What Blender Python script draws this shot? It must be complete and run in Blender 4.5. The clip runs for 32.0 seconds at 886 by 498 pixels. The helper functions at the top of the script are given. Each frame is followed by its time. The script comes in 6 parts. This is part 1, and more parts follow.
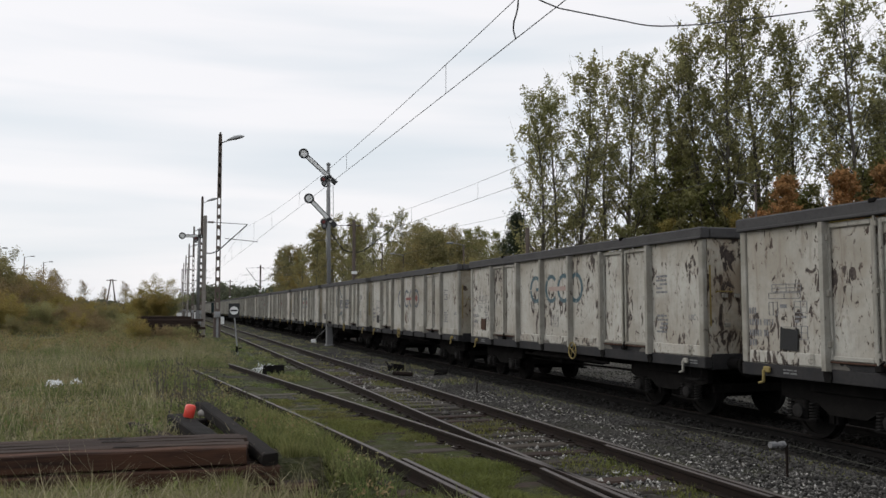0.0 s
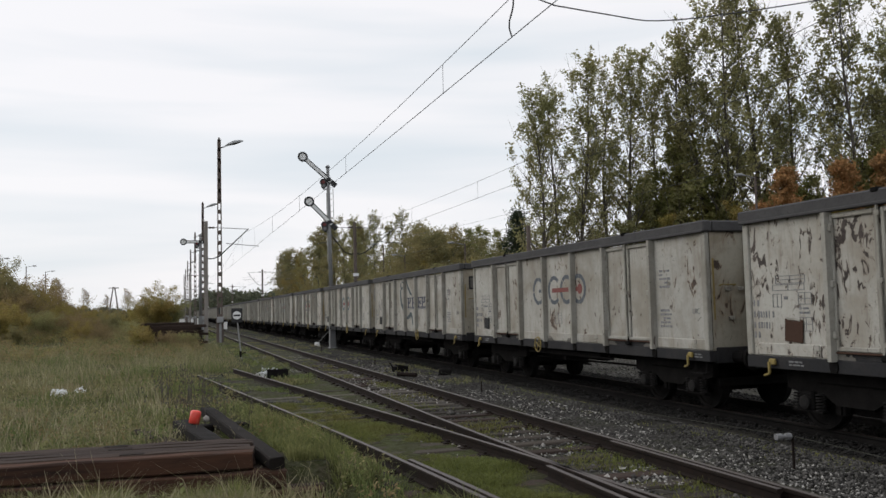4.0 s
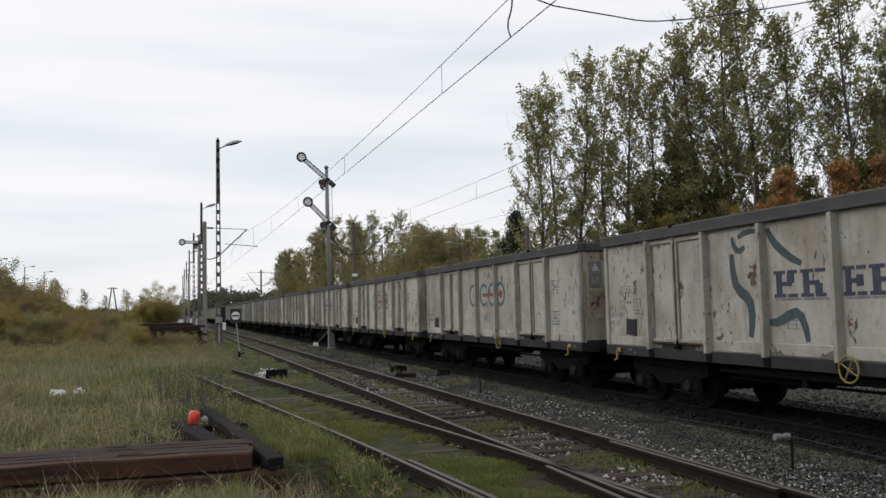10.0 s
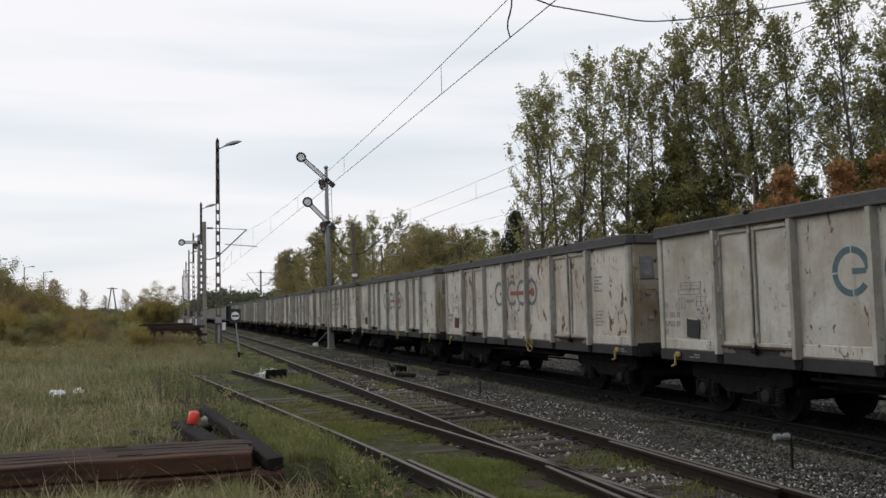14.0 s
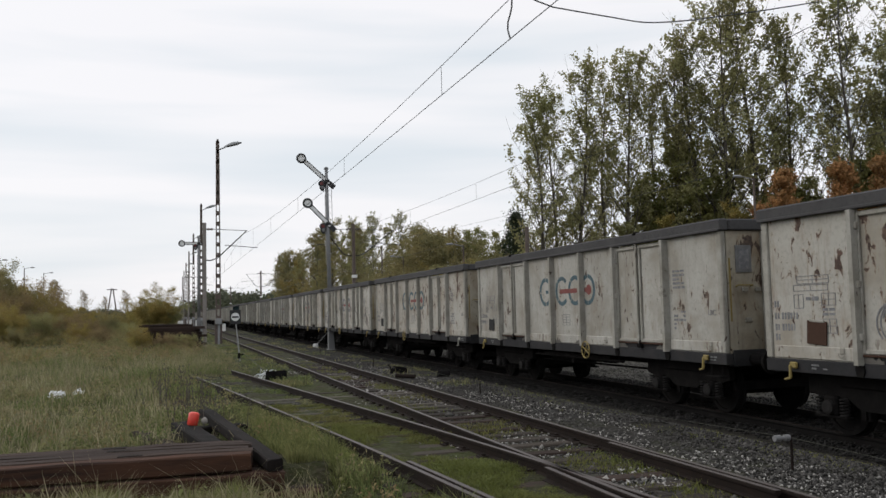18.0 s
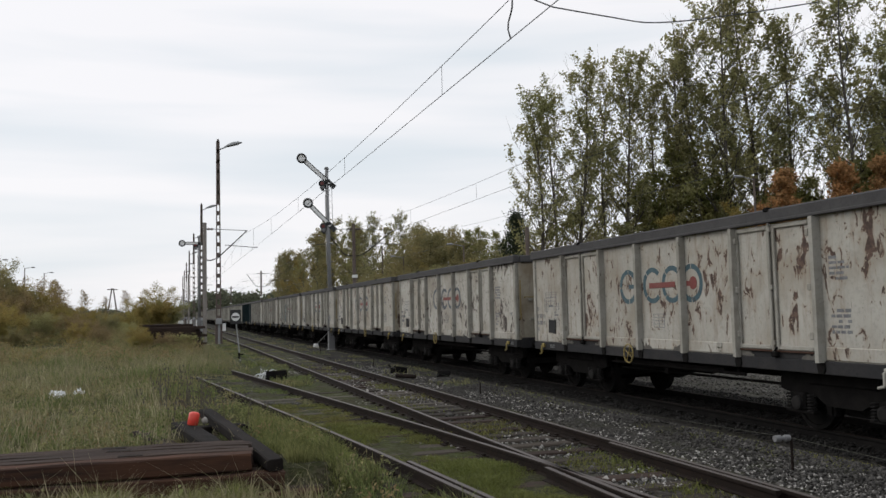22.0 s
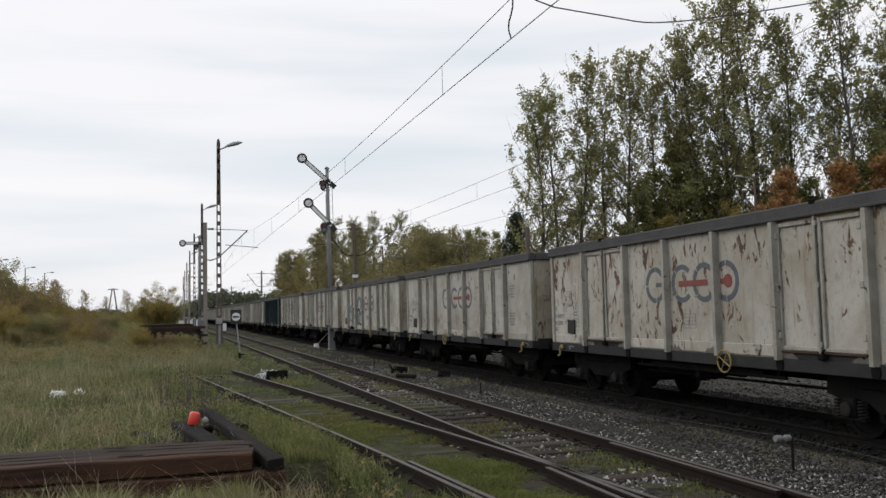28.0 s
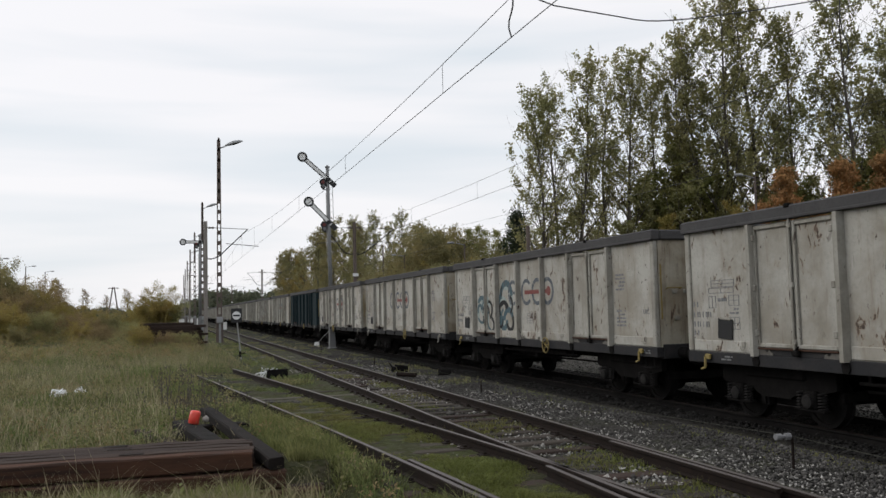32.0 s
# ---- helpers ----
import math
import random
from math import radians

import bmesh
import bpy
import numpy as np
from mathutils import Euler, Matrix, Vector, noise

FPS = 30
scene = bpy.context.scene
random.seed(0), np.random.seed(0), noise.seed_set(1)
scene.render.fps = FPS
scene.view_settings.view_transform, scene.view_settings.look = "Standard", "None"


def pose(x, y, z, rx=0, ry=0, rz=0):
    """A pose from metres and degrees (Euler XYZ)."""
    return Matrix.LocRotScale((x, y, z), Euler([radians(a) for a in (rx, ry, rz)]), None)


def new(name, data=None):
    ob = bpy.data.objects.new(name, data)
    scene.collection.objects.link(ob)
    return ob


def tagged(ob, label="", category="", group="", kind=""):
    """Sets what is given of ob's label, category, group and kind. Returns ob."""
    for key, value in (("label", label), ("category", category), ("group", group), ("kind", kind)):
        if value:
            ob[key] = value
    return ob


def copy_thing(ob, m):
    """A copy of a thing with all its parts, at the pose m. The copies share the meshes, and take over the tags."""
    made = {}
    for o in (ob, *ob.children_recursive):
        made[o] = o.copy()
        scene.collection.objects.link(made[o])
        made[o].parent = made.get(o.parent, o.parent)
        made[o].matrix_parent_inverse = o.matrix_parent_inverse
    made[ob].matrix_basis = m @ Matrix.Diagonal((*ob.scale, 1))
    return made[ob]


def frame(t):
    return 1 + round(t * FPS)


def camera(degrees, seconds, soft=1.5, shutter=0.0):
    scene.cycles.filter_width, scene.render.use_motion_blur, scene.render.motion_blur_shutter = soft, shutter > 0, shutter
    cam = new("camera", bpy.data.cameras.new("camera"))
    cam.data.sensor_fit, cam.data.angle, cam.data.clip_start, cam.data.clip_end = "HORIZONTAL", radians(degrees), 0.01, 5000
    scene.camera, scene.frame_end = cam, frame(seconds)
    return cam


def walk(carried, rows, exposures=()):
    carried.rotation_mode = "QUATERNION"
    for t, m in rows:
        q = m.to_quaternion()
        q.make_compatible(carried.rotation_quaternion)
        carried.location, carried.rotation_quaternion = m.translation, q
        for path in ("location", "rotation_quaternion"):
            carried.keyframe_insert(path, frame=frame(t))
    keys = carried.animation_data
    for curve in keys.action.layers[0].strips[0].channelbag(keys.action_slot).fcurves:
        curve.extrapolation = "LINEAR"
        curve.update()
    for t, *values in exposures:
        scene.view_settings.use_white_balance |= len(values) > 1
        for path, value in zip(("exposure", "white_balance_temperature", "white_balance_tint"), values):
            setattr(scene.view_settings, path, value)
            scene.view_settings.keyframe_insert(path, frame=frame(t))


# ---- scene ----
# ---------- camera ----------
EYE = (0.0, 0.0, 1.854)


def aim(yaw, pitch, roll):
    """Camera at its stand, yaw to the right of the track, pitch up, roll."""
    return pose(*EYE, 90 + pitch, 0, -yaw) @ pose(0, 0, 0, 0, 0, roll)


cam = camera(54.79, 32.0, soft=1.5)
walk(cam, [
    (0, aim(17.641, 3.990, 0.006)),
    (0.5, aim(17.623, 3.991, -0.300)),
    (0.8, aim(17.614, 3.991, -0.721)),
    (1, aim(17.609, 3.991, -1.002)),
    (1.3, aim(17.607, 3.981, -1.192)),
    (1.5, aim(17.606, 3.974, -1.319)),
    (2, aim(17.582, 3.983, -1.326)),
    (3, aim(17.571, 3.998, -1.361)),
    (3.5, aim(17.562, 3.984, -1.358)),
    (6, aim(17.561, 4.003, -1.364)),
    (9, aim(17.618, 4.005, -1.365)),
    (11, aim(17.657, 4.005, -1.380)),
    (13, aim(17.668, 4.007, -1.371)),
    (14.5, aim(17.661, 4.018, -1.401)),
    (16.5, aim(17.649, 4.053, -1.410)),
    (19, aim(17.666, 4.100, -1.350)),
    (22, aim(17.643, 4.089, -1.345)),
    (25, aim(17.618, 4.117, -1.375)),
    (28, aim(17.613, 4.085, -1.334)),
    (30, aim(17.614, 4.050, -1.362)),
    (31, aim(17.592, 4.002, -1.383)),
    (32, aim(17.587, 3.993, -1.365)),
])

# ---------- sky and light ----------
SUN_UP, SUN_TURN = radians(32), radians(305)
world = bpy.data.worlds.new("overcast_sky")
scene.world = world
world.use_nodes = True
wt = world.node_tree
wt.nodes.clear()
w_out = wt.nodes.new("ShaderNodeOutputWorld")
w_bg = wt.nodes.new("ShaderNodeBackground")
w_sky = wt.nodes.new("ShaderNodeTexSky")
w_sky.sky_type, w_sky.sun_disc = "NISHITA", False
w_sky.sun_elevation, w_sky.sun_rotation = SUN_UP, SUN_TURN
w_sky.air_density, w_sky.dust_density = 1.0, 3.0
w_scale = wt.nodes.new("ShaderNodeVectorMath")
w_scale.operation = "SCALE"
w_scale.inputs[3].default_value = 0.05
w_tc = wt.nodes.new("ShaderNodeTexCoord")
w_map = wt.nodes.new("ShaderNodeMapping")
w_map.inputs["Scale"].default_value = (0.9, 0.9, 9.0)
w_map.inputs["Rotation"].default_value = (radians(-2), radians(3), 0.4)
w_noise = wt.nodes.new("ShaderNodeTexNoise")
w_noise.inputs["Scale"].default_value = 1.5
w_noise.inputs["Detail"].default_value = 4
w_noise.inputs["Roughness"].default_value = 0.45
w_noise.inputs["Distortion"].default_value = 0.2
w_ramp = wt.nodes.new("ShaderNodeValToRGB")
w_ramp.color_ramp.elements[0].position, w_ramp.color_ramp.elements[0].color = 0.37, (0.655, 0.713, 0.765, 1)
w_ramp.color_ramp.elements[1].position, w_ramp.color_ramp.elements[1].color = 0.62, (0.858, 0.851, 0.874, 1)
w_mix = wt.nodes.new("ShaderNodeMix")
w_mix.data_type = "RGBA"
w_mix.inputs[0].default_value = 0.86
wt.links.new(w_tc.outputs["Generated"], w_map.inputs["Vector"])
wt.links.new(w_map.outputs[0], w_noise.inputs["Vector"])
wt.links.new(w_noise.outputs["Fac"], w_ramp.inputs[0])
wt.links.new(w_sky.outputs[0], w_scale.inputs[0])
wt.links.new(w_scale.outputs[0], w_mix.inputs[6])
wt.links.new(w_ramp.outputs[0], w_mix.inputs[7])
w_sep = wt.nodes.new("ShaderNodeSeparateXYZ")
w_up = wt.nodes.new("ShaderNodeMapRange")
w_up.interpolation_type = "SMOOTHSTEP"
w_up.inputs[1].default_value, w_up.inputs[2].default_value = 0.30, 1.0
w_up.inputs[3].default_value, w_up.inputs[4].default_value = 1.0, 1.5
w_over = wt.nodes.new("ShaderNodeVectorMath")
w_over.operation = "SCALE"
wt.links.new(w_tc.outputs["Generated"], w_sep.inputs[0])
wt.links.new(w_sep.outputs["Z"], w_up.inputs[0])
wt.links.new(w_mix.outputs[2], w_over.inputs[0])
wt.links.new(w_up.outputs[0], w_over.inputs[3])
wt.links.new(w_over.outputs[0], w_bg.inputs["Color"])
w_bg.inputs["Strength"].default_value = 1.22
wt.links.new(w_bg.outputs[0], w_out.inputs[0])

sun = new("sun", bpy.data.lights.new("sun", "SUN"))
sun.data.energy, sun.data.angle, sun.data.color = 1.1, radians(40), (1.0, 0.97, 0.92)
sun.rotation_euler = (radians(90) - SUN_UP, 0, radians(180) - SUN_TURN)
scene.view_settings.exposure = 0.0


# ---------- materials ----------
def paint(name, base, rough=0.8, metal=0.0, tint=None, scale=3.0, amount=0.5, fine=40.0, bump=0.15, streak=None,
          specks=None, flakes=None, vary=0.0, leaf=False, depth=0.01, along=False):
    """A worn surface: base colour, a second tint in patches, fine grain, upright streaks, specks and relief."""
    m = bpy.data.materials.new(name)
    m.use_nodes = True
    nt = m.node_tree
    b = nt.nodes["Principled BSDF"]
    b.inputs["Roughness"].default_value, b.inputs["Metallic"].default_value = rough, metal
    b.inputs["Specular IOR Level"].default_value = 0.1 if rough >= 0.8 else 0.35
    L = nt.links.new
    tc = nt.nodes.new("ShaderNodeTexCoord")
    info = nt.nodes.new("ShaderNodeObjectInfo")
    shift = nt.nodes.new("ShaderNodeVectorMath")
    shift.operation = "MULTIPLY_ADD"
    comb = nt.nodes.new("ShaderNodeCombineXYZ")
    for i in range(3):
        L(info.outputs["Random"], comb.inputs[i])
    L(comb.outputs[0], shift.inputs[0])
    shift.inputs[1].default_value = (37.0, 53.0, 29.0)
    L(tc.outputs["Object"], shift.inputs[2])
    where = shift.outputs[0]
    if along:
        lengthwise = nt.nodes.new("ShaderNodeMapping")
        lengthwise.inputs["Scale"].default_value = (0.10, 1.0, 1.0)
        L(where, lengthwise.inputs["Vector"])
        where = lengthwise.outputs[0]

    def tex(s, detail=6.0, rg=0.6, vec=None, dist=0.0):
        n = nt.nodes.new("ShaderNodeTexNoise")
        n.inputs["Scale"].default_value, n.inputs["Detail"].default_value = s, detail
        n.inputs["Roughness"].default_value, n.inputs["Distortion"].default_value = rg, dist
        L(vec or where, n.inputs["Vector"])
        return n.outputs["Fac"]

    def ramp(fac, lo, hi):
        r = nt.nodes.new("ShaderNodeMapRange")
        r.inputs[1].default_value, r.inputs[2].default_value = lo, hi
        r.interpolation_type = "SMOOTHSTEP"
        L(fac, r.inputs[0])
        return r.outputs[0]

    def mix(fac, a, c, mode="MIX"):
        x = nt.nodes.new("ShaderNodeMix")
        x.data_type, x.blend_type = "RGBA", mode
        for s, v in ((0, fac), (6, a), (7, c)):
            if isinstance(v, (int, float)):
                x.inputs[s].default_value = v
            elif isinstance(v, tuple):
                x.inputs[s].default_value = (*v[:3], 1)
            else:
                L(v, x.inputs[s])
        return x.outputs[2]

    def times(a, k):
        n = nt.nodes.new("ShaderNodeMath")
        n.operation = "MULTIPLY"
        L(a, n.inputs[0])
        n.inputs[1].default_value = k
        return n.outputs[0]

    col = base
    if tint:
        col = mix(times(ramp(tex(scale, dist=0.4), 0.35, 0.7), amount), base, tint)
    grain = tex(fine, 4.0, 0.7)
    dark = tuple(c * 0.55 for c in base)
    col = mix(times(ramp(grain, 0.45, 0.75), 0.45), col, dark)
    if streak:
        mp = nt.nodes.new("ShaderNodeMapping")
        mp.inputs["Scale"].default_value = (3.2, 3.2, 0.4)
        L(where, mp.inputs["Vector"])
        col = mix(times(ramp(tex(2.2, 6, 0.65, mp.outputs[0]), 0.5, 0.78), streak[1]), col, streak[0])
    if specks:
        mp2 = nt.nodes.new("ShaderNodeMapping")
        mp2.inputs["Scale"].default_value = (1.0, 1.0, 0.5)
        L(where, mp2.inputs["Vector"])
        field = ramp(tex(1.3, 2.0, 0.5), 0.40, 0.62)
        spot = ramp(tex(specks[1], 3.0, 0.6, mp2.outputs[0], 0.6), specks[2], specks[2] + 0.05)
        both = nt.nodes.new("ShaderNodeMath")
        both.operation = "MULTIPLY"
        L(spot, both.inputs[0])
        L(field, both.inputs[1])
        col = mix(both.outputs[0], col, specks[0])
    if flakes:
        bare, halo, size, cut = flakes
        mp3 = nt.nodes.new("ShaderNodeMapping")
        mp3.inputs["Scale"].default_value = (1.0, 1.0, 0.5)
        L(where, mp3.inputs["Vector"])
        zone = ramp(tex(0.75, 2.0, 0.5), 0.36, 0.66)
        peel = nt.nodes.new("ShaderNodeMath")
        peel.operation = "MULTIPLY_ADD"
        L(zone, peel.inputs[0])
        peel.inputs[1].default_value = 0.13
        L(tex(size, 7.0, 0.62, mp3.outputs[0], 0.9), peel.inputs[2])
        col = mix(times(ramp(peel.outputs[0], cut + 0.01, cut + 0.10), 0.55), col, halo)
        rust = mix(ramp(tex(9.0, 5.0, 0.7), 0.42, 0.6), bare, tuple(k * 2.1 for k in bare))
        col = mix(ramp(peel.outputs[0], cut + 0.07, cut + 0.095), col, rust)
    if vary:
        hs = nt.nodes.new("ShaderNodeHueSaturation")
        src = info.outputs["Random"]
        if leaf:
            geo = nt.nodes.new("ShaderNodeNewGeometry")
            src = geo.outputs["Random Per Island"]
        r = nt.nodes.new("ShaderNodeMapRange")
        r.inputs[3].default_value, r.inputs[4].default_value = 1 - vary, 1 + vary
        L(src, r.inputs[0])
        L(r.outputs[0], hs.inputs["Value"])
        if isinstance(col, tuple):
            hs.inputs["Color"].default_value = (*col, 1)
        else:
            L(col, hs.inputs["Color"])
        col = hs.outputs[0]
    if isinstance(col, tuple):
        b.inputs["Base Color"].default_value = (*col, 1)
    else:
        L(col, b.inputs["Base Color"])
    if bump:
        bp = nt.nodes.new("ShaderNodeBump")
        bp.inputs["Strength"].default_value, bp.inputs["Distance"].default_value = bump, depth
        L(grain, bp.inputs["Height"])
        if flakes:
            dent = nt.nodes.new("ShaderNodeBump")
            dent.inputs["Strength"].default_value, dent.inputs["Distance"].default_value = 0.5, 0.09
            L(tex(1.7, 1.5, 0.4), dent.inputs["Height"])
            L(dent.outputs[0], bp.inputs["Normal"])
        L(bp.outputs[0], b.inputs["Normal"])
    return m


WHITE = paint("weathered_white_paint", (0.338, 0.327, 0.296), 0.75, tint=(0.205, 0.184, 0.148), scale=0.9, amount=0.9, fine=14,
              bump=0.08, streak=((0.15, 0.115, 0.08), 0.55), specks=((0.055, 0.038, 0.028), 9.0, 0.63),
              flakes=((0.045, 0.030, 0.022), (0.20, 0.15, 0.10), 5.0, 0.64), vary=0.05)
RUSTY = paint("flaking_white_paint", (0.375, 0.363, 0.327), 0.75, tint=(0.235, 0.207, 0.165), scale=0.8, amount=0.8, fine=14,
              bump=0.1, streak=((0.13, 0.095, 0.065), 0.6), specks=((0.045, 0.028, 0.021), 11.0, 0.60),
              flakes=((0.029, 0.022, 0.019), (0.22, 0.18, 0.14), 6.0, 0.575), vary=0.05)
STREAKED = paint("rust_streaked_white_paint", (0.350, 0.336, 0.300), 0.75, tint=(0.225, 0.195, 0.15), scale=0.8, amount=0.8, fine=14,
                 bump=0.1, streak=((0.15, 0.09, 0.05), 0.7), specks=((0.07, 0.040, 0.025), 10.0, 0.62),
                 flakes=((0.045, 0.027, 0.020), (0.22, 0.16, 0.105), 5.0, 0.612), vary=0.05)
PEELED = paint("badly_peeled_end_paint", (0.36, 0.33, 0.275), 0.75, tint=(0.21, 0.155, 0.10), scale=0.9, amount=0.9, fine=14,
               bump=0.12, streak=((0.11, 0.075, 0.05), 0.7), specks=((0.04, 0.026, 0.02), 9.0, 0.58),
               flakes=((0.026, 0.019, 0.016), (0.16, 0.105, 0.065), 4.6, 0.53), vary=0.05)
ENDWALL = paint("stained_end_paint", (0.32, 0.295, 0.24), 0.75, tint=(0.19, 0.15, 0.10), scale=1.0, amount=0.95, fine=14,
                bump=0.1, streak=((0.11, 0.085, 0.06), 0.7), specks=((0.05, 0.035, 0.026), 9.0, 0.62),
                flakes=((0.04, 0.027, 0.02), (0.18, 0.12, 0.07), 2.8, 0.61), vary=0.05)
POSTS = paint("dirty_post_paint", (0.288, 0.277, 0.246), 0.75, tint=(0.165, 0.15, 0.12), scale=1.5, amount=0.8, fine=18,
              bump=0.1, streak=((0.11, 0.085, 0.06), 0.5), specks=((0.05, 0.035, 0.028), 9.0, 0.63))
TEAL = paint("teal_blue_paint", (0.011, 0.022, 0.026), 0.8, tint=(0.02, 0.03, 0.033), scale=1.2, fine=14, bump=0.08,
             streak=((0.05, 0.05, 0.045), 0.5))
SILL = paint("dark_grey_paint", (0.024, 0.024, 0.0255), 0.8, tint=(0.038, 0.036, 0.036), scale=1.5, amount=0.8, fine=20, bump=0.1,
             streak=((0.03, 0.027, 0.024), 0.5))
RIM = paint("grey_rim_paint", (0.055, 0.053, 0.054), 0.8, tint=(0.08, 0.077, 0.076), scale=2.0, fine=20, bump=0.1)
# soot and the shade beneath the train, both put into the timber colour
SOOT_SHADE_WOOD = paint("sooty_shaded_timber", (0.018, 0.0165, 0.0155), 0.9, tint=(0.026, 0.022, 0.020), scale=3, fine=22, bump=0.5)
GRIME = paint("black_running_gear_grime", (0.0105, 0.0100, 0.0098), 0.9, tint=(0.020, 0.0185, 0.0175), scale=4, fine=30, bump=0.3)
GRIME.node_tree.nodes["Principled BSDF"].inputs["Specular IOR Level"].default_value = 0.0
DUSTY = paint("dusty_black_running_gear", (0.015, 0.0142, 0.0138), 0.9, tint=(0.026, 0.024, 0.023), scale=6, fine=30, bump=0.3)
YELLOW = paint("chipped_yellow_paint", (0.215, 0.16, 0.045), 0.7, tint=(0.17, 0.13, 0.06), scale=9, fine=50)
LOGO_TEAL = paint("faded_teal_paint", (0.036, 0.074, 0.092), 0.7, tint=(0.085, 0.125, 0.135), scale=4, fine=30, bump=0, specks=((0.05, 0.035, 0.028), 10.0, 0.61))
LOGO_PINK = paint("bleached_red_paint", (0.28, 0.20, 0.175), 0.7, tint=(0.33, 0.28, 0.245), scale=5, fine=30, bump=0)
LOGO_BLUE = paint("faded_blue_paint", (0.062, 0.073, 0.088), 0.7, tint=(0.105, 0.114, 0.122), scale=5, fine=30, bump=0)
PALE_SPRAY = paint("pale_mint_spray_paint", (0.27, 0.31, 0.29), 0.7, tint=(0.16, 0.20, 0.20), scale=4, fine=30, bump=0)
SWEEP = paint("dark_teal_spray_paint", (0.028, 0.044, 0.05), 0.7, tint=(0.06, 0.08, 0.085), scale=4, fine=30, bump=0)
RUST = paint("bare_rust", (0.055, 0.032, 0.023), 0.9, tint=(0.06, 0.034, 0.026), scale=6, fine=30, bump=0.2)
SOOTSPLASH = paint("dark_grime_splash", (0.12, 0.112, 0.10), 0.85, tint=(0.06, 0.055, 0.05), scale=5, fine=22, bump=0.1)
PALEWOOD = paint("bleached_old_timber", (0.062, 0.054, 0.046), 0.9, tint=(0.05, 0.042, 0.034), scale=3, fine=24, bump=0.6, vary=0.3, along=True)
LOGO_NAVY = paint("dark_navy_paint", (0.022, 0.026, 0.05), 0.7, tint=(0.06, 0.065, 0.09), scale=5, fine=30, bump=0)
LOGO_RED = paint("faded_red_paint", (0.155, 0.035, 0.031), 0.7, tint=(0.17, 0.075, 0.062), scale=5, fine=30, bump=0)
MARKS = paint("grey_stencil_paint", (0.13, 0.13, 0.137), 0.8, tint=(0.3, 0.3, 0.3), scale=9, fine=60, bump=0)
PALE_MARKS = paint("pale_stencil_paint", (0.16, 0.16, 0.16), 0.8, tint=(0.08, 0.08, 0.08), scale=9, fine=60, bump=0)
PLATE = paint("dark_label_plate", (0.030, 0.030, 0.031), 0.8, tint=(0.03, 0.03, 0.028), scale=8, fine=60)
RAIL = paint("worn_rail_steel", (0.013, 0.0095, 0.008), 0.85, 0.0, tint=(0.024, 0.015, 0.0115), scale=6, fine=60, bump=0.3)
RAILTOP = paint("dull_rail_head", (0.066, 0.055, 0.05), 0.55, 0.4, tint=(0.06, 0.042, 0.034), scale=4, fine=60, bump=0.05)
TIMBER = paint("tarred_timber", (0.030, 0.021, 0.0175), 0.85, tint=(0.058, 0.038, 0.029), scale=3, fine=14, bump=0.6, vary=0.25, along=True)
OLDWOOD = paint("grey_weathered_timber", (0.040, 0.033, 0.027), 0.9, tint=(0.020, 0.016, 0.014), scale=3, fine=22, bump=0.6, vary=0.3, along=True)
STONE_FAR = paint("pale_grey_gravel", (0.110, 0.104, 0.094), 0.9, tint=(0.055, 0.052, 0.048), scale=8, fine=60, bump=0.3, vary=0.6, leaf=True)
STONE_PALE = paint("pale_limestone_chip", (0.30, 0.287, 0.268), 0.9, tint=(0.11, 0.10, 0.088), scale=8, fine=60, bump=0.3, vary=0.5, leaf=True)
# sooty stone, made darker still to hold the shade under the wagons
STONE_DARK = paint("sooty_shaded_ballast_stone", (0.022, 0.021, 0.020), 0.9, tint=(0.014, 0.013, 0.0125), scale=8, fine=60, bump=0.3, vary=0.4, leaf=True)
BLACKWOOD = paint("black_creosote_timber", (0.010, 0.0085, 0.008), 0.9, tint=(0.022, 0.017, 0.015), scale=3, fine=18, bump=0.6, along=True)
RUSTWOOD = paint("rust_stained_timber", (0.060, 0.030, 0.019), 0.9, tint=(0.020, 0.014, 0.012), scale=7.0, amount=1.0, fine=30, bump=0.6, vary=0.2, along=True)
STONE = paint("grey_ballast_stone", (0.064, 0.060, 0.056), 0.9, tint=(0.024, 0.023, 0.022), scale=8, fine=60, bump=0.3, vary=0.75, leaf=True)
CONCRETE = paint("stained_concrete", (0.24, 0.22, 0.20), 0.9, tint=(0.15, 0.13, 0.12), scale=1.2, fine=25, bump=0.3,
                 streak=((0.10, 0.085, 0.075), 0.5))
DARKPOST = paint("brown_stained_concrete", (0.13, 0.105, 0.092), 0.9, tint=(0.085, 0.065, 0.058), scale=1.2, fine=25, bump=0.3)
GALV = paint("dull_galvanised_steel", (0.27, 0.275, 0.28), 0.55, 0.3, tint=(0.2, 0.19, 0.18), scale=3, fine=40)
OLDWIRE = paint("greenish_old_wire", (0.055, 0.055, 0.045), 0.9, tint=(0.03, 0.03, 0.025), scale=9, fine=40, bump=0)
DRUM = paint("weathered_grey_drum", (0.16, 0.16, 0.165), 0.7, 0.0, tint=(0.09, 0.085, 0.08), scale=9, fine=40)
SIGNAL_GREY = paint("grey_signal_paint", (0.17, 0.172, 0.175), 0.65, tint=(0.15, 0.14, 0.13), scale=3, fine=40)
BLACK = paint("matt_black_paint", (0.018, 0.018, 0.019), 0.6, tint=(0.04, 0.04, 0.04), scale=4, fine=40)
SIGNWHITE = paint("sign_white_enamel", (0.72, 0.72, 0.72), 0.5, tint=(0.55, 0.54, 0.5), scale=5, fine=40, bump=0.02)
LENSRED = paint("dull_red_glass", (0.11, 0.02, 0.018), 0.25, fine=40, bump=0)
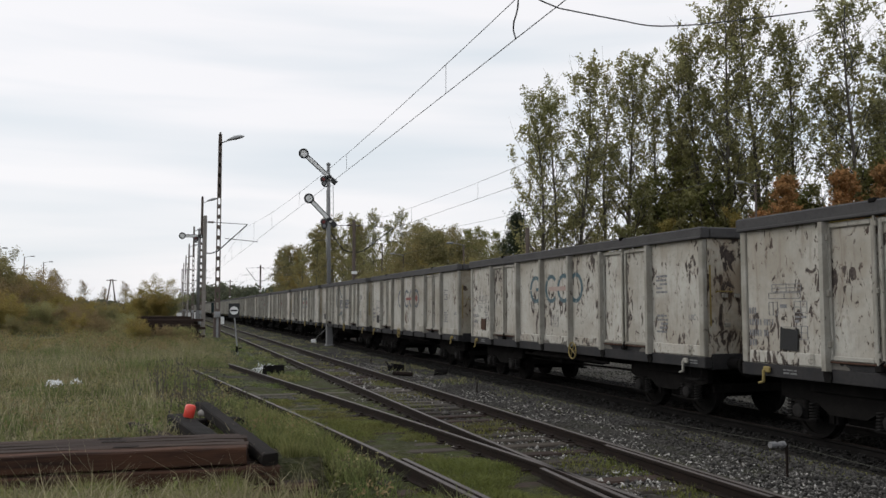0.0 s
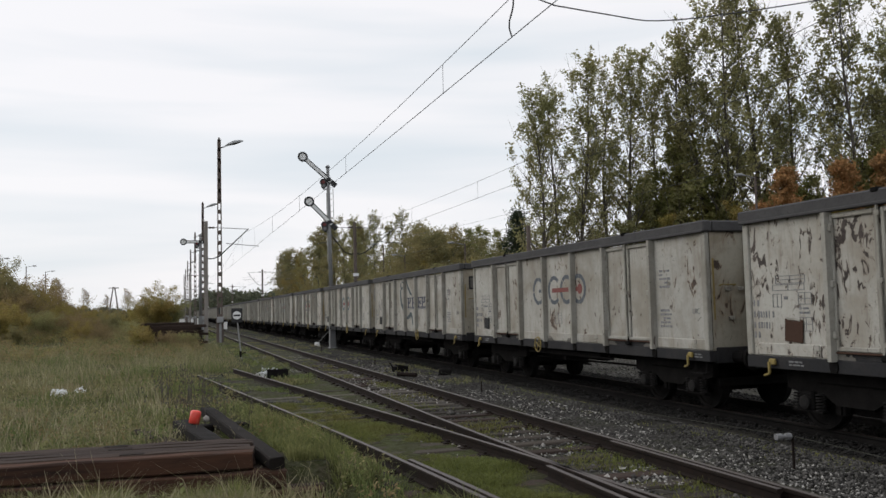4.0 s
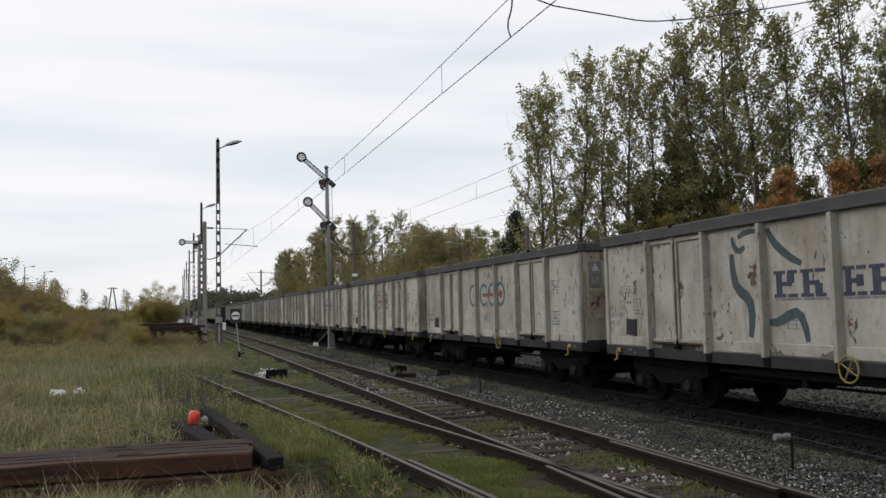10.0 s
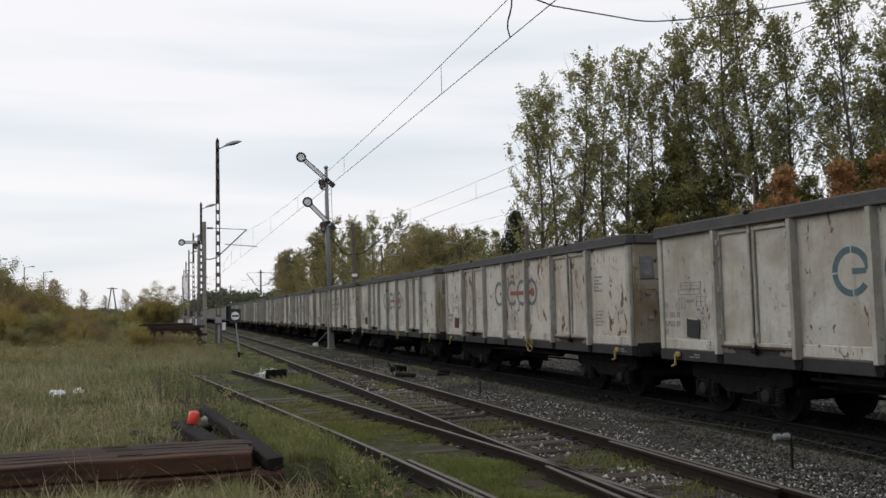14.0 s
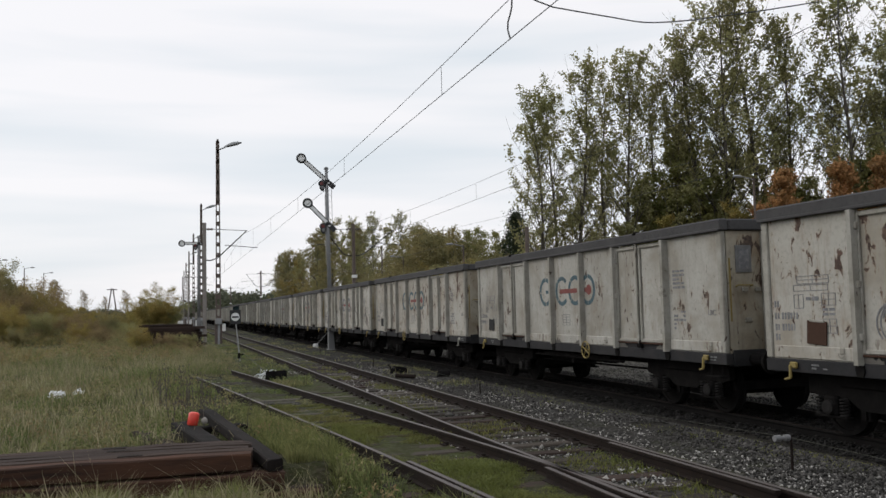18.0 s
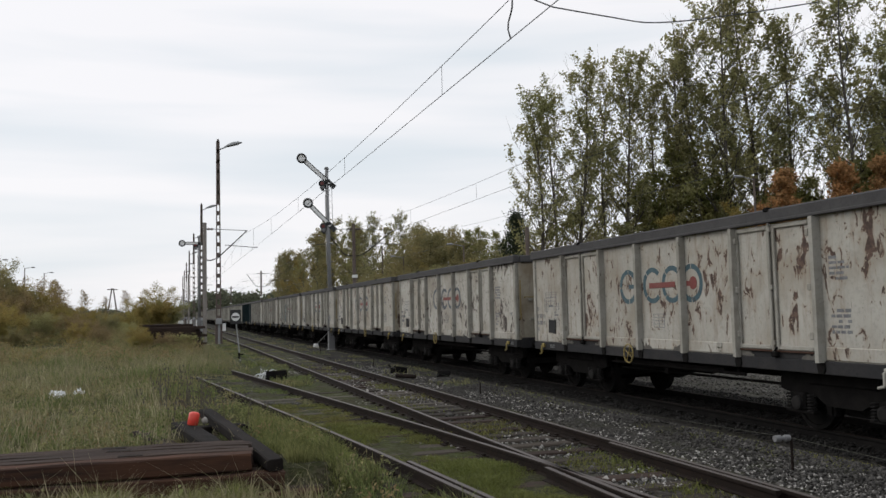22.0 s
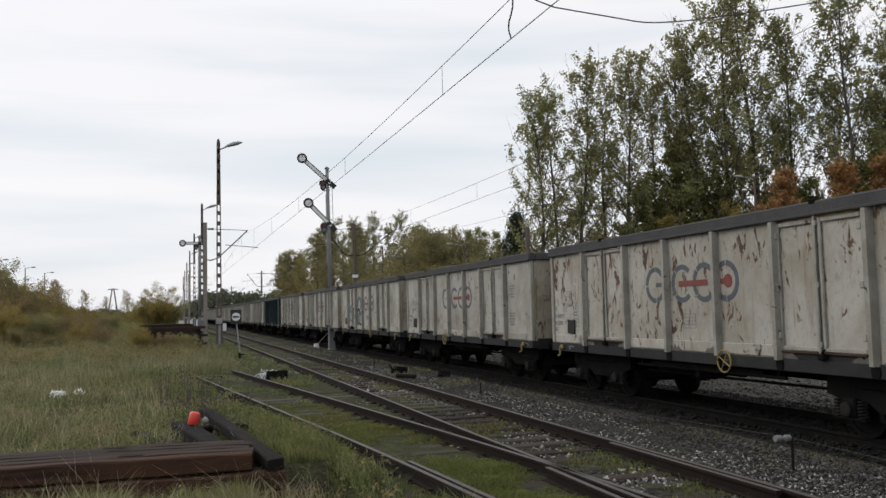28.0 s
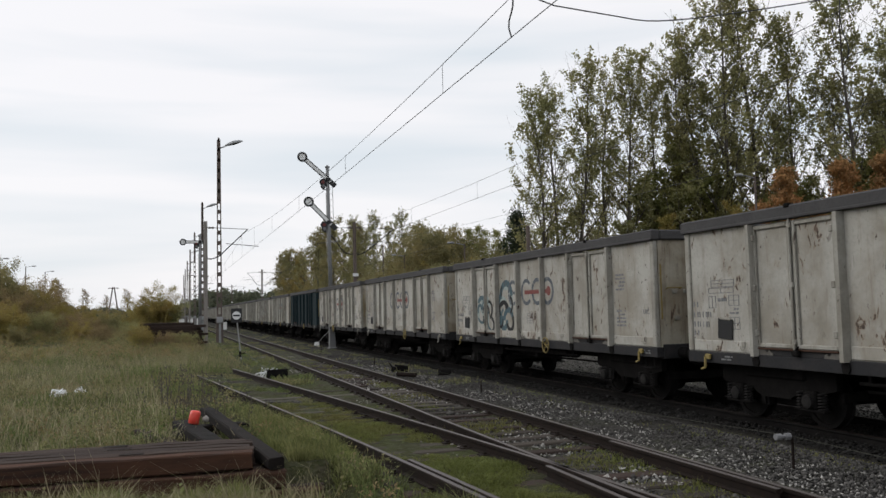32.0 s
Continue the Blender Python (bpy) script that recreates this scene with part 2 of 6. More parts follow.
WIRE = paint("dark_copper_wire", (0.055, 0.055, 0.057), 0.7, 0.2, fine=40, bump=0)
BARK = paint("grey_brown_bark", (0.085, 0.073, 0.062), 0.95, tint=(0.15, 0.14, 0.125), scale=2.5, fine=16, bump=0.6)
REDPLASTIC = paint("red_plastic", (0.62, 0.05, 0.035), 0.35, tint=(0.5, 0.09, 0.06), scale=9, fine=60, bump=0.02)
LITTER = paint("white_plastic_film", (0.72, 0.73, 0.75), 0.5, tint=(0.5, 0.5, 0.5), scale=8, fine=30, bump=0.2)


def foliage(name, a, c, vary=0.35):
    m = paint(name, a, 0.6, tint=c, scale=0.35, amount=1.0, fine=3.0, bump=0, vary=vary, leaf=True)
    nt = m.node_tree
    b = nt.nodes["Principled BSDF"]
    b.inputs["Specular IOR Level"].default_value = 0.12
    tr = nt.nodes.new("ShaderNodeBsdfTranslucent")
    nt.links.new(b.inputs["Base Color"].links[0].from_socket, tr.inputs["Color"])
    mx = nt.nodes.new("ShaderNodeMixShader")
    mx.inputs[0].default_value = 0.5
    nt.links.new(b.outputs[0], mx.inputs[1])
    nt.links.new(tr.outputs[0], mx.inputs[2])
    nt.links.new(mx.outputs[0], nt.nodes["Material Output"].inputs["Surface"])
    return m


LEAF = foliage("poplar_leaves", (0.245, 0.243, 0.108), (0.285, 0.255, 0.115), 0.25)
LEAF_DARK = foliage("spruce_needles", (0.030, 0.042, 0.024), (0.045, 0.056, 0.03))
LEAF_YELLOW = foliage("yellowing_leaves", (0.25, 0.212, 0.066), (0.275, 0.195, 0.066))
LEAF_ORANGE = foliage("rusty_autumn_leaves", (0.38, 0.20, 0.085), (0.31, 0.20, 0.095))
LEAF_WILLOW = foliage("willow_leaves", (0.205, 0.192, 0.092), (0.25, 0.202, 0.088), 0.2)
LEAF_BROWN = foliage("withered_brown_leaves", (0.245, 0.18, 0.095), (0.21, 0.165, 0.08))
LEAF_FAR = foliage("distant_wood_leaves", (0.095, 0.11, 0.07), (0.115, 0.115, 0.075))
LEAF_DEEP = foliage("deep_green_leaves", (0.185, 0.195, 0.068), (0.235, 0.212, 0.078))
GRASS = foliage("autumn_grass_blades", (0.116, 0.148, 0.050), (0.245, 0.208, 0.110), 0.5)
STRAW = foliage("dry_grass_stalks", (0.32, 0.285, 0.185), (0.20, 0.172, 0.10), 0.5)
MOSS = foliage("green_moss_tufts", (0.130, 0.146, 0.042), (0.145, 0.132, 0.048), 0.3)
FRESH = foliage("fresh_green_blades", (0.158, 0.176, 0.060), (0.205, 0.192, 0.085), 0.45)


def zoned(name, zones, soft=0.5, wob=1.4, fine=9.0, bump=0.7):
    """Ground whose cover changes across the line: zones of (x from where it holds, colour, second colour, pebble contrast)."""
    m = bpy.data.materials.new(name)
    m.use_nodes = True
    nt = m.node_tree
    L = nt.links.new
    b = nt.nodes["Principled BSDF"]
    b.inputs["Roughness"].default_value = 0.95
    b.inputs["Specular IOR Level"].default_value = 0.08
    tc = nt.nodes.new("ShaderNodeTexCoord")
    sep = nt.nodes.new("ShaderNodeSeparateXYZ")
    L(tc.outputs["Object"], sep.inputs[0])

    def tex(scale, detail=6, rough=0.6):
        n = nt.nodes.new("ShaderNodeTexNoise")
        n.inputs["Scale"].default_value, n.inputs["Detail"].default_value, n.inputs["Roughness"].default_value = scale, detail, rough
        L(tc.outputs["Object"], n.inputs["Vector"])
        return n.outputs["Fac"]

    def rng(src, a, c):
        r = nt.nodes.new("ShaderNodeMapRange")
        r.interpolation_type = "SMOOTHSTEP"
        r.inputs[1].default_value, r.inputs[2].default_value = a, c
        L(src, r.inputs[0])
        return r.outputs[0]

    def mix(fac, a, c):
        x = nt.nodes.new("ShaderNodeMix")
        x.data_type = "RGBA"
        for s, v in ((0, fac), (6, a), (7, c)):
            if isinstance(v, tuple):
                x.inputs[s].default_value = (*v, 1)
            elif isinstance(v, float):
                x.inputs[s].default_value = v
            else:
                L(v, x.inputs[s])
        return x.outputs[2]

    wobble = nt.nodes.new("ShaderNodeMath")
    wobble.operation = "MULTIPLY_ADD"
    L(tex(0.6, 7), wobble.inputs[0])
    wobble.inputs[1].default_value = wob
    L(sep.outputs["X"], wobble.inputs[2])
    cells = nt.nodes.new("ShaderNodeTexVoronoi")
    cells.inputs["Scale"].default_value = 17.0
    L(tc.outputs["Object"], cells.inputs["Vector"])
    split = nt.nodes.new("ShaderNodeSeparateColor")
    L(cells.outputs["Color"], split.inputs[0])
    patch = rng(tex(0.45, 8, 0.65), 0.42, 0.62)
    fleck = rng(tex(fine, 5, 0.7), 0.40, 0.68)
    col = None
    for x0, a, c, pebble in zones:
        here = mix(patch, a, c)
        here = mix(fleck, here, tuple(k * 0.45 for k in a))
        if pebble:
            light = nt.nodes.new("ShaderNodeMath")
            light.operation = "MULTIPLY"
            L(rng(split.outputs[0], 0.35, 1.0), light.inputs[0])
            light.inputs[1].default_value = pebble
            here = mix(light.outputs[0], here, (0.10, 0.093, 0.083))
        col = here if col is None else mix(rng(wobble.outputs[0], x0 + wob / 2 - soft, x0 + wob / 2 + soft), col, here)
    L(col, b.inputs["Base Color"])
    bp = nt.nodes.new("ShaderNodeBump")
    bp.inputs["Strength"].default_value, bp.inputs["Distance"].default_value = bump, 0.04
    L(cells.outputs["Distance"], bp.inputs["Height"])
    L(bp.outputs[0], b.inputs["Normal"])
    return m


GROUND = zoned("meadow_and_cinder_ground", (
    (-99, (0.058, 0.058, 0.022), (0.080, 0.064, 0.032), 0.0),
    (6.2, (0.024, 0.022, 0.019), (0.022, 0.024, 0.012), 0.30),
    (8.5, (0.030, 0.0275, 0.0245), (0.034, 0.032, 0.024), 0.16),
    (13.5, (0.07, 0.064, 0.056), (0.05, 0.048, 0.034), 0.8),
    (18.0, (0.034, 0.036, 0.014), (0.05, 0.042, 0.02), 0.0)))
BED = zoned("mossy_track_bed", (
    (-99, (0.036, 0.042, 0.014), (0.042, 0.036, 0.020), 0.0),
    (1.3, (0.040, 0.046, 0.014), (0.036, 0.031, 0.020), 0.16),
    (4.3, (0.032, 0.028, 0.023), (0.042, 0.048, 0.014), 0.35)), 0.35, 1.2)


# ---------- shape helpers ----------
class Geo:
    """Points and faces of one mesh in the making."""

    def __init__(self):
        self.v, self.f = [], []

    def add(self, pts, faces):
        n = len(self.v)
        self.v += [tuple(p) for p in pts]
        self.f += [tuple(n + i for i in f) for f in faces]
        return self

    def box(self, c, s, m=None, ch=0.0):
        """A box with centre c and size s, its upright and level edges cut by ch."""
        x, y, z = (k / 2 for k in s)
        if not ch:
            pts = [(i * x, j * y, k * z) for k in (-1, 1) for j in (-1, 1) for i in (-1, 1)]
            fs = [(0, 2, 3, 1), (4, 5, 7, 6), (0, 1, 5, 4), (2, 6, 7, 3), (0, 4, 6, 2), (1, 3, 7, 5)]
        else:
            ring = lambda a, b, z0: [(-a + ch, -b, z0), (a - ch, -b, z0), (a, -b + ch, z0), (a, b - ch, z0), (a - ch, b, z0),
                                     (-a + ch, b, z0), (-a, b - ch, z0), (-a, -b + ch, z0)]
            inner = lambda z0: [(px * (1 - ch / x), py * (1 - ch / y), z0) for px, py, _ in ring(x, y, z0)]
            pts = inner(-z) + ring(x, y, -z + ch) + ring(x, y, z - ch) + inner(z)
            fs = [tuple(range(7, -1, -1)), tuple(range(24, 32))]
            for r in range(3):
                fs += [(r * 8 + i, r * 8 + (i + 1) % 8, r * 8 + 8 + (i + 1) % 8, r * 8 + 8 + i) for i in range(8)]
        pts = [Vector(p) for p in pts]
        if m is not None:
            pts = [m @ p for p in pts]
        return self.add([p + Vector(c) for p in pts], fs)

    def tube(self, a, b, r0, r1=None, n=8, caps=True):
        a, b = Vector(a), Vector(b)
        r1 = r0 if r1 is None else r1
        d = (b - a).normalized()
        u = d.orthogonal().normalized()
        w = d.cross(u)
        pts = []
        for p, r in ((a, r0), (b, r1)):
            pts += [p + (u * math.cos(2 * math.pi * i / n) + w * math.sin(2 * math.pi * i / n)) * r for i in range(n)]
        fs = [(i, (i + 1) % n, n + (i + 1) % n, n + i) for i in range(n)]
        if caps:
            fs += [tuple(range(n - 1, -1, -1)), tuple(range(n, 2 * n))]
        return self.add(pts, fs)

    def rope(self, path, r, n=6):
        """A round line through the points of path; r is one radius or one for each point."""
        path = [Vector(p) for p in path]
        rs = r if isinstance(r, (list, tuple)) else [r] * len(path)
        pts, fs = [], []
        u = None
        for k, p in enumerate(path):
            d = (path[min(k + 1, len(path) - 1)] - path[max(k - 1, 0)]).normalized()
            u = d.orthogonal().normalized() if u is None else (u - d * u.dot(d)).normalized()
            w = d.cross(u)
            pts += [p + (u * math.cos(2 * math.pi * i / n) + w * math.sin(2 * math.pi * i / n)) * rs[k] for i in range(n)]
        for k in range(len(path) - 1):
            fs += [(k * n + i, k * n + (i + 1) % n, k * n + n + (i + 1) % n, k * n + n + i) for i in range(n)]
        fs += [tuple(range(n - 1, -1, -1)), tuple(range((len(path) - 1) * n, len(path) * n))]
        return self.add(pts, fs)

    def sweep(self, outline, path, caps=True):
        """An upright outline (offset to the right, height) along a path on the plan."""
        path = [Vector(p) for p in path]
        n, pts, fs = len(outline), [], []
        for k, p in enumerate(path):
            d = path[min(k + 1, len(path) - 1)] - path[max(k - 1, 0)]
            right = Vector((d.y, -d.x, 0)).normalized()
            pts += [p + right * o + Vector((0, 0, h)) for o, h in outline]
        for k in range(len(path) - 1):
            fs += [(k * n + i, k * n + n + i, k * n + n + (i + 1) % n, k * n + (i + 1) % n) for i in range(n)]
        if caps:
            fs += [tuple(range(n)), tuple(range(len(path) * n - 1, (len(path) - 1) * n - 1, -1))]
        return self.add(pts, fs)

    def turned(self, c, rings, n=16, axis="x"):
        """A turned body: rings of (position along the axis, radius) round the centre c."""
        pts, fs = [], []
        for t, r in rings:
            for i in range(n):
                a, b = r * math.cos(2 * math.pi * i / n), r * math.sin(2 * math.pi * i / n)
                p = {"x": (t, a, b), "y": (b, t, a), "z": (a, b, t)}[axis]
                pts.append((c[0] + p[0], c[1] + p[1], c[2] + p[2]))
        for k in range(len(rings) - 1):
            fs += [(k * n + i, k * n + (i + 1) % n, k * n + n + (i + 1) % n, k * n + n + i) for i in range(n)]
        fs += [tuple(range(n - 1, -1, -1)), tuple(range((len(rings) - 1) * n, len(rings) * n))]
        return self.add(pts, fs)

    def arc(self, x, cy, cz, r_in, r_out, a0, a1, t=0.004, n=22, ky=1.0):
        """A flat piece of ring on an upright face that looks towards -x, from angle a0 to a1 (degrees), t thick."""
        pts, fs = [], []
        for k in range(n + 1):
            a = radians(a0 + (a1 - a0) * k / n)
            for r, dx in ((r_in, 0), (r_out, 0), (r_out, -t), (r_in, -t)):
                pts.append((x + dx, cy - r * math.cos(a) * ky, cz + r * math.sin(a)))
        for k in range(n):
            fs += [(k * 4 + i, k * 4 + (i + 1) % 4, k * 4 + 4 + (i + 1) % 4, k * 4 + 4 + i) for i in range(4)]
        fs += [(3, 2, 1, 0), (n * 4, n * 4 + 1, n * 4 + 2, n * 4 + 3)]
        return self.add(pts, fs)

    def mesh(self, name, material, smooth=False):
        me = bpy.data.meshes.new(name)
        me.from_pydata(self.v, [], self.f)
        me.materials.append(material)
        bm = bmesh.new()
        bm.from_mesh(me)
        bmesh.ops.recalc_face_normals(bm, faces=bm.faces)
        bm.to_mesh(me)
        bm.free()
        if smooth:
            me.shade_smooth()
        return me


def part(name, geo, material=None, parent=None, label="", m=None, smooth=False):
    """Links a Geo or a ready mesh as one object, under a thing or a part."""
    me = geo.mesh(name, material, smooth) if isinstance(geo, Geo) else geo
    ob = new(name, me)
    if parent is not None:
        ob.parent = parent
    if m is not None:
        ob.matrix_basis = m
    if label:
        tagged(ob, label)
    return ob


def thing(name, at, label, category, group="", turn=0.0):
    ob = new(name)
    ob.matrix_basis = pose(*at, 0, 0, turn)
    return tagged(ob, label, category, group)


def flat_mesh(name, verts, faces, material):
    """A mesh from arrays of points and equal-sided faces."""
    me = bpy.data.meshes.new(name)
    k = faces.shape[1]
    me.vertices.add(len(verts))
    me.vertices.foreach_set("co", np.ascontiguousarray(verts, dtype=np.float32).ravel())
    me.loops.add(faces.size)
    me.loops.foreach_set("vertex_index", np.ascontiguousarray(faces, dtype=np.int32).ravel())
    me.polygons.add(len(faces))
    me.polygons.foreach_set("loop_start", np.arange(0, faces.size, k, dtype=np.int32))
    me.update(calc_edges=True)
    me.materials.append(material)
    return me


# ---------- the lines of the tracks ----------
def main_x(y):
    """Centre line of the track on which the train runs."""
    k = max(0.0, min(y, 95.0)) / 50
    near = max(0.0, 19.0 - max(y, 8.0))
    return 11.1225 - 0.010867 * min(y, 0.0) - 0.54333 * k + 0.14244 * k * k - 0.0018 * near * near + 0.04 * max(0.0, 8.0 - y)


def loop_x(y):
    """Centre line of the empty track beside it."""
    return 5.06 - 0.003 * max(0.0, y - 20)


def stub_x(y):
    """Centre line of the stub that leaves it through the points."""
    d = y - 14.24
    return 3.03 - 0.119 * d + (0 if d > 0 else -0.0032 * d * d)


GROUND_Z = -0.2


# ---------- ground ----------
DROP = 0.24


def lower(x):
    """How much the running track and the ground round it lie below the siding."""
    a, b = min(1.0, max(0.0, (x - 8.1) / 1.1)), min(1.0, max(0.0, (20.0 - x) / 2.5))
    return DROP * a * a * (3 - 2 * a) * b * b * (3 - 2 * b)


def hollow(x, y, wide=0.0):
    """Depth of the dip in which the stack of timbers lies."""
    a = min(1.0, max(0.0, (11.75 + wide - y) / 0.8))
    b = min(1.0, max(0.0, (2.45 + wide - x) / 0.55))
    return 0.42 * a * a * (3 - 2 * a) * b * b * (3 - 2 * b) if y > 2 else 0.0


def ground():
    xs = [-2500, -1200, -600, -300, -160, -100, -70, -50] + list(np.arange(-40, 7, 1.0)) + list(np.arange(7, 12.9, 0.25)) + list(np.arange(13, 41, 1.0)) + [50, 70, 100, 160, 300, 600, 1200, 2500]
    ys = [-1500, -600, -250, -100, -50, -25, -10] + list(np.arange(0, 121, 1.0)) + [130, 145, 165, 190, 230, 300, 400, 600, 900, 1500, 2800]
    v = []
    for y in ys:
        for x in xs:
            z = GROUND_Z
            if x < 0.5:
                z += 0.10 * noise.noise((x * 0.35, y * 0.3, 3.0)) * min(1, (0.5 - x) / 2.0)
            elif 12.9 > x > 6.2:
                z += 0.035 * noise.noise((x * 0.8, y * 0.6, 1.0))
            v.append((x, y, z - hollow(x, y, 0.9) * 1.1 - lower(x)))
    n = len(xs)
    f = [(j * n + i, j * n + i + 1, j * n + n + i + 1, j * n + n + i) for j in range(len(ys) - 1) for i in range(n - 1)]
    me = flat_mesh("ground", np.array(v), np.array(f), GROUND)
    me.shade_smooth()
    return tagged(new("ground", me), "rough autumn meadow and cinder ground around the sidings", "ground", kind="structure")


ground()

RAIL_OUT = [(-0.0335, 0.0), (0.0335, 0.0), (0.0335, -0.035), (0.009, -0.05), (0.009, -0.125), (0.0625, -0.14), (0.0625, -0.149),
            (-0.0625, -0.149), (-0.0625, -0.14), (-0.009, -0.125), (-0.009, -0.05), (-0.0335, -0.035)]
HEAD_OUT = [(-0.027, 0.003), (0.027, 0.003), (0.034, -0.004), (-0.034, -0.004)]


def rail(parent, line, y0, y1, step=2.0, name="rail", label="", mats=None):
    n = max(2, int((y1 - y0) / step) + 1)
    path = [(line(y), y, 0) for y in np.linspace(y0, y1, n)]
    side, top = mats or (RAIL, RAILTOP)
    r = part(name, Geo().sweep(RAIL_OUT, path), side, parent, label)
    part("running_surface", Geo().sweep(HEAD_OUT, path), top, r)
    return r


SLEEPER = Geo().box((0, 0, 0), (2.55, 0.25, 0.15), ch=0.02).mesh("sleeper", TIMBER)
SLEEPER_SOOT_SHADE = Geo().box((0, 0, 0), (2.55, 0.25, 0.15), ch=0.02).mesh("sleeper", SOOT_SHADE_WOOD)
SLEEPER_GREY = Geo().box((0, 0, 0), (2.55, 0.25, 0.15), ch=0.02).mesh("sleeper", OLDWOOD)
CHAIR_PLATE = Geo().box((0, 0, 0), (0.34, 0.17, 0.02), ch=0.004).box((-0.09, 0, 0.02), (0.05, 0.07, 0.035)).box((0.09, 0, 0.02), (0.05, 0.07, 0.035)).mesh("rail_chair", RAIL)


SLEEPER_PALE = Geo().box((0, 0, 0), (2.55, 0.25, 0.15), ch=0.02).mesh("sleeper", PALEWOOD)
CHAIR_DARK = CHAIR_PLATE.copy()
CHAIR_DARK.materials[0] = GRIME


def sleepers(parent, line, y0, y1, step=0.62, grey=0.3, chairs_to=0.0, plain=None):
    rnd = random.Random(int(y1 * 7))
    y = y0
    while y < y1:
        ang = math.degrees(math.atan((line(y + .5) - line(y - .5))))
        x = line(y) + rnd.uniform(-.04, .04)
        s = part("sleeper", (SLEEPER_GREY if rnd.random() < 0.6 else SLEEPER_PALE) if rnd.random() < grey else (plain or SLEEPER), None, parent,
                 m=pose(x, y, -0.238 + rnd.uniform(-.012, .01), 0, rnd.uniform(-.4, .4), -ang + rnd.uniform(-1.2, 1.2)))
        if y < chairs_to:
            for side in (-0.7525, 0.7525):
                part("rail_chair", CHAIR_DARK if plain else CHAIR_PLATE, None, s, m=pose(side + line(y) - x, 0, 0.083))
        y += step * rnd.uniform(0.93, 1.07)


def track_bed():
    """Uneven soil, moss and small stones that half bury the sleepers of the siding and its stub."""
    xs = np.arange(0.2, 6.75, 0.11)
    ys = np.concatenate([np.arange(4.0, 34.0, 0.12), np.arange(34.0, 112.0, 0.5)])
    v = []
    for y in ys:
        for x in xs:
            xx = x
            k = noise.noise((xx * 1.1, y * 0.9, 7.0)) * 0.6 + noise.noise((xx * 4.0, y * 3.5, 2.0)) * 0.4
            edge = min(1.0, (x - 0.2) / 0.6, (6.64 - x) / 0.4)
            z = -0.205 + edge * (0.048 + 0.045 * k)
            if abs(x - loop_x(y)) < 0.72 and y < 34:
                z -= 0.03
            v.append((xx, y, z - hollow(x, y)))
    n = len(xs)
    f = [(j * n + i, j * n + i + 1, j * n + n + i + 1, j * n + n + i) for j in range(len(ys) - 1) for i in range(n - 1)]
    me = flat_mesh("track_bed", np.array(v), np.array(f), BED)
    me.shade_smooth()
    return tagged(new("track_bed", me), "mossy soil and old ballast between the siding rails", "track bed", kind="structure")


track_bed()


def tracks():
    t = thing("running_track", (0, 0, -DROP), "rusty running rails on dark sleepers under the coal wagons", "track")
    tagged(t, kind="structure")
    for s in (-0.7525, 0.7525):
        # darker than the siding's rails: the train's shade is in their colour
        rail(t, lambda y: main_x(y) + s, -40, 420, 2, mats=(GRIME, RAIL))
    sleepers(t, main_x, 4, 110, 0.62, 0.0, 22, SLEEPER_SOOT_SHADE)
    t = thing("loop_track", (0, 0, 0), "empty siding with worn rails on weathered timber sleepers", "track")
    tagged(t, kind="structure")
    rail(t, lambda y: loop_x(y) - 0.7525, -40, 320, 4)
    rail(t, lambda y: loop_x(y) + 0.7525, -40, 320, 4)
    sleepers(t, loop_x, -24, 5.2, 0.62, 0.5)
    sleepers(t, loop_x, 23, 110, 0.62, 0.5, 40)
    t = thing("stub_track", (0, 0, 0), "short overgrown stub track leaving the siding through the points", "track")
    tagged(t, kind="structure")
    rail(t, lambda y: stub_x(y) - 0.7525, 5, 27.4, 1)
    rail(t, lambda y: stub_x(y) + 0.7525, 5.0, 29.8, 1)
    rail(t, lambda y: stub_x(y) - 0.7525 + 0.11, 7.2, 10.4, 1, "check_rail", "short check rail beside the running rail")
    rail(t, lambda y: loop_x(y) + 0.7525 - 0.11, 7.2, 10.6, 1, "check_rail", "short check rail beside the running rail")
    rail(t, lambda y: 4.17 + 0.02 * (y - 9.5) , 6.6, 9.3, 1, "wing_rail", "worn crossing nose of the points")
    sleepers(t, stub_x, 22.5, 30, 0.66, 0.6)
    rnd = random.Random(5)
    y = 5.5
    while y < 22.5:
        a, b = stub_x(y) - 1.15, loop_x(y) + 1.25
        g = Geo().box((0, 0, 0), (b - a, 0.26, 0.15), ch=0.02).mesh("points_timber", rnd.choice((OLDWOOD, OLDWOOD, TIMBER)) if y < 16.5 else rnd.choice((PALEWOOD, PALEWOOD, OLDWOOD)))
        s = part("points_timber", g, None, t, m=pose((a + b) / 2, y, -0.226 + rnd.uniform(-.012, .012), 0, 0, rnd.uniform(-1.5, 1.5)))
        for x in (stub_x(y) - .7525, stub_x(y) + .7525, loop_x(y) - .7525, loop_x(y) + .7525):
            part("rail_chair", CHAIR_PLATE, None, s, m=pose(x - (a + b) / 2, 0, 0.083))
        y += 0.62 * rnd.uniform(.95, 1.05)


tracks()

# ---------- the train ----------
BODY, PITCH, HALF = 12.80, 14.04, 6.40
WALL_X = 1.40
POST_U = (1.915, 3.93, 5.567, 7.233, 8.87, 10.885)
Z_SB, Z_ST, Z_DOOR, Z_RB, Z_TOP = 0.74, 0.95, 1.07, 3.175, 3.395
WHEEL_R = 0.46


def wy(u):
    """Along the wagon: u metres from its leading end, which looks away from the camera's stand."""
    return HALF - u


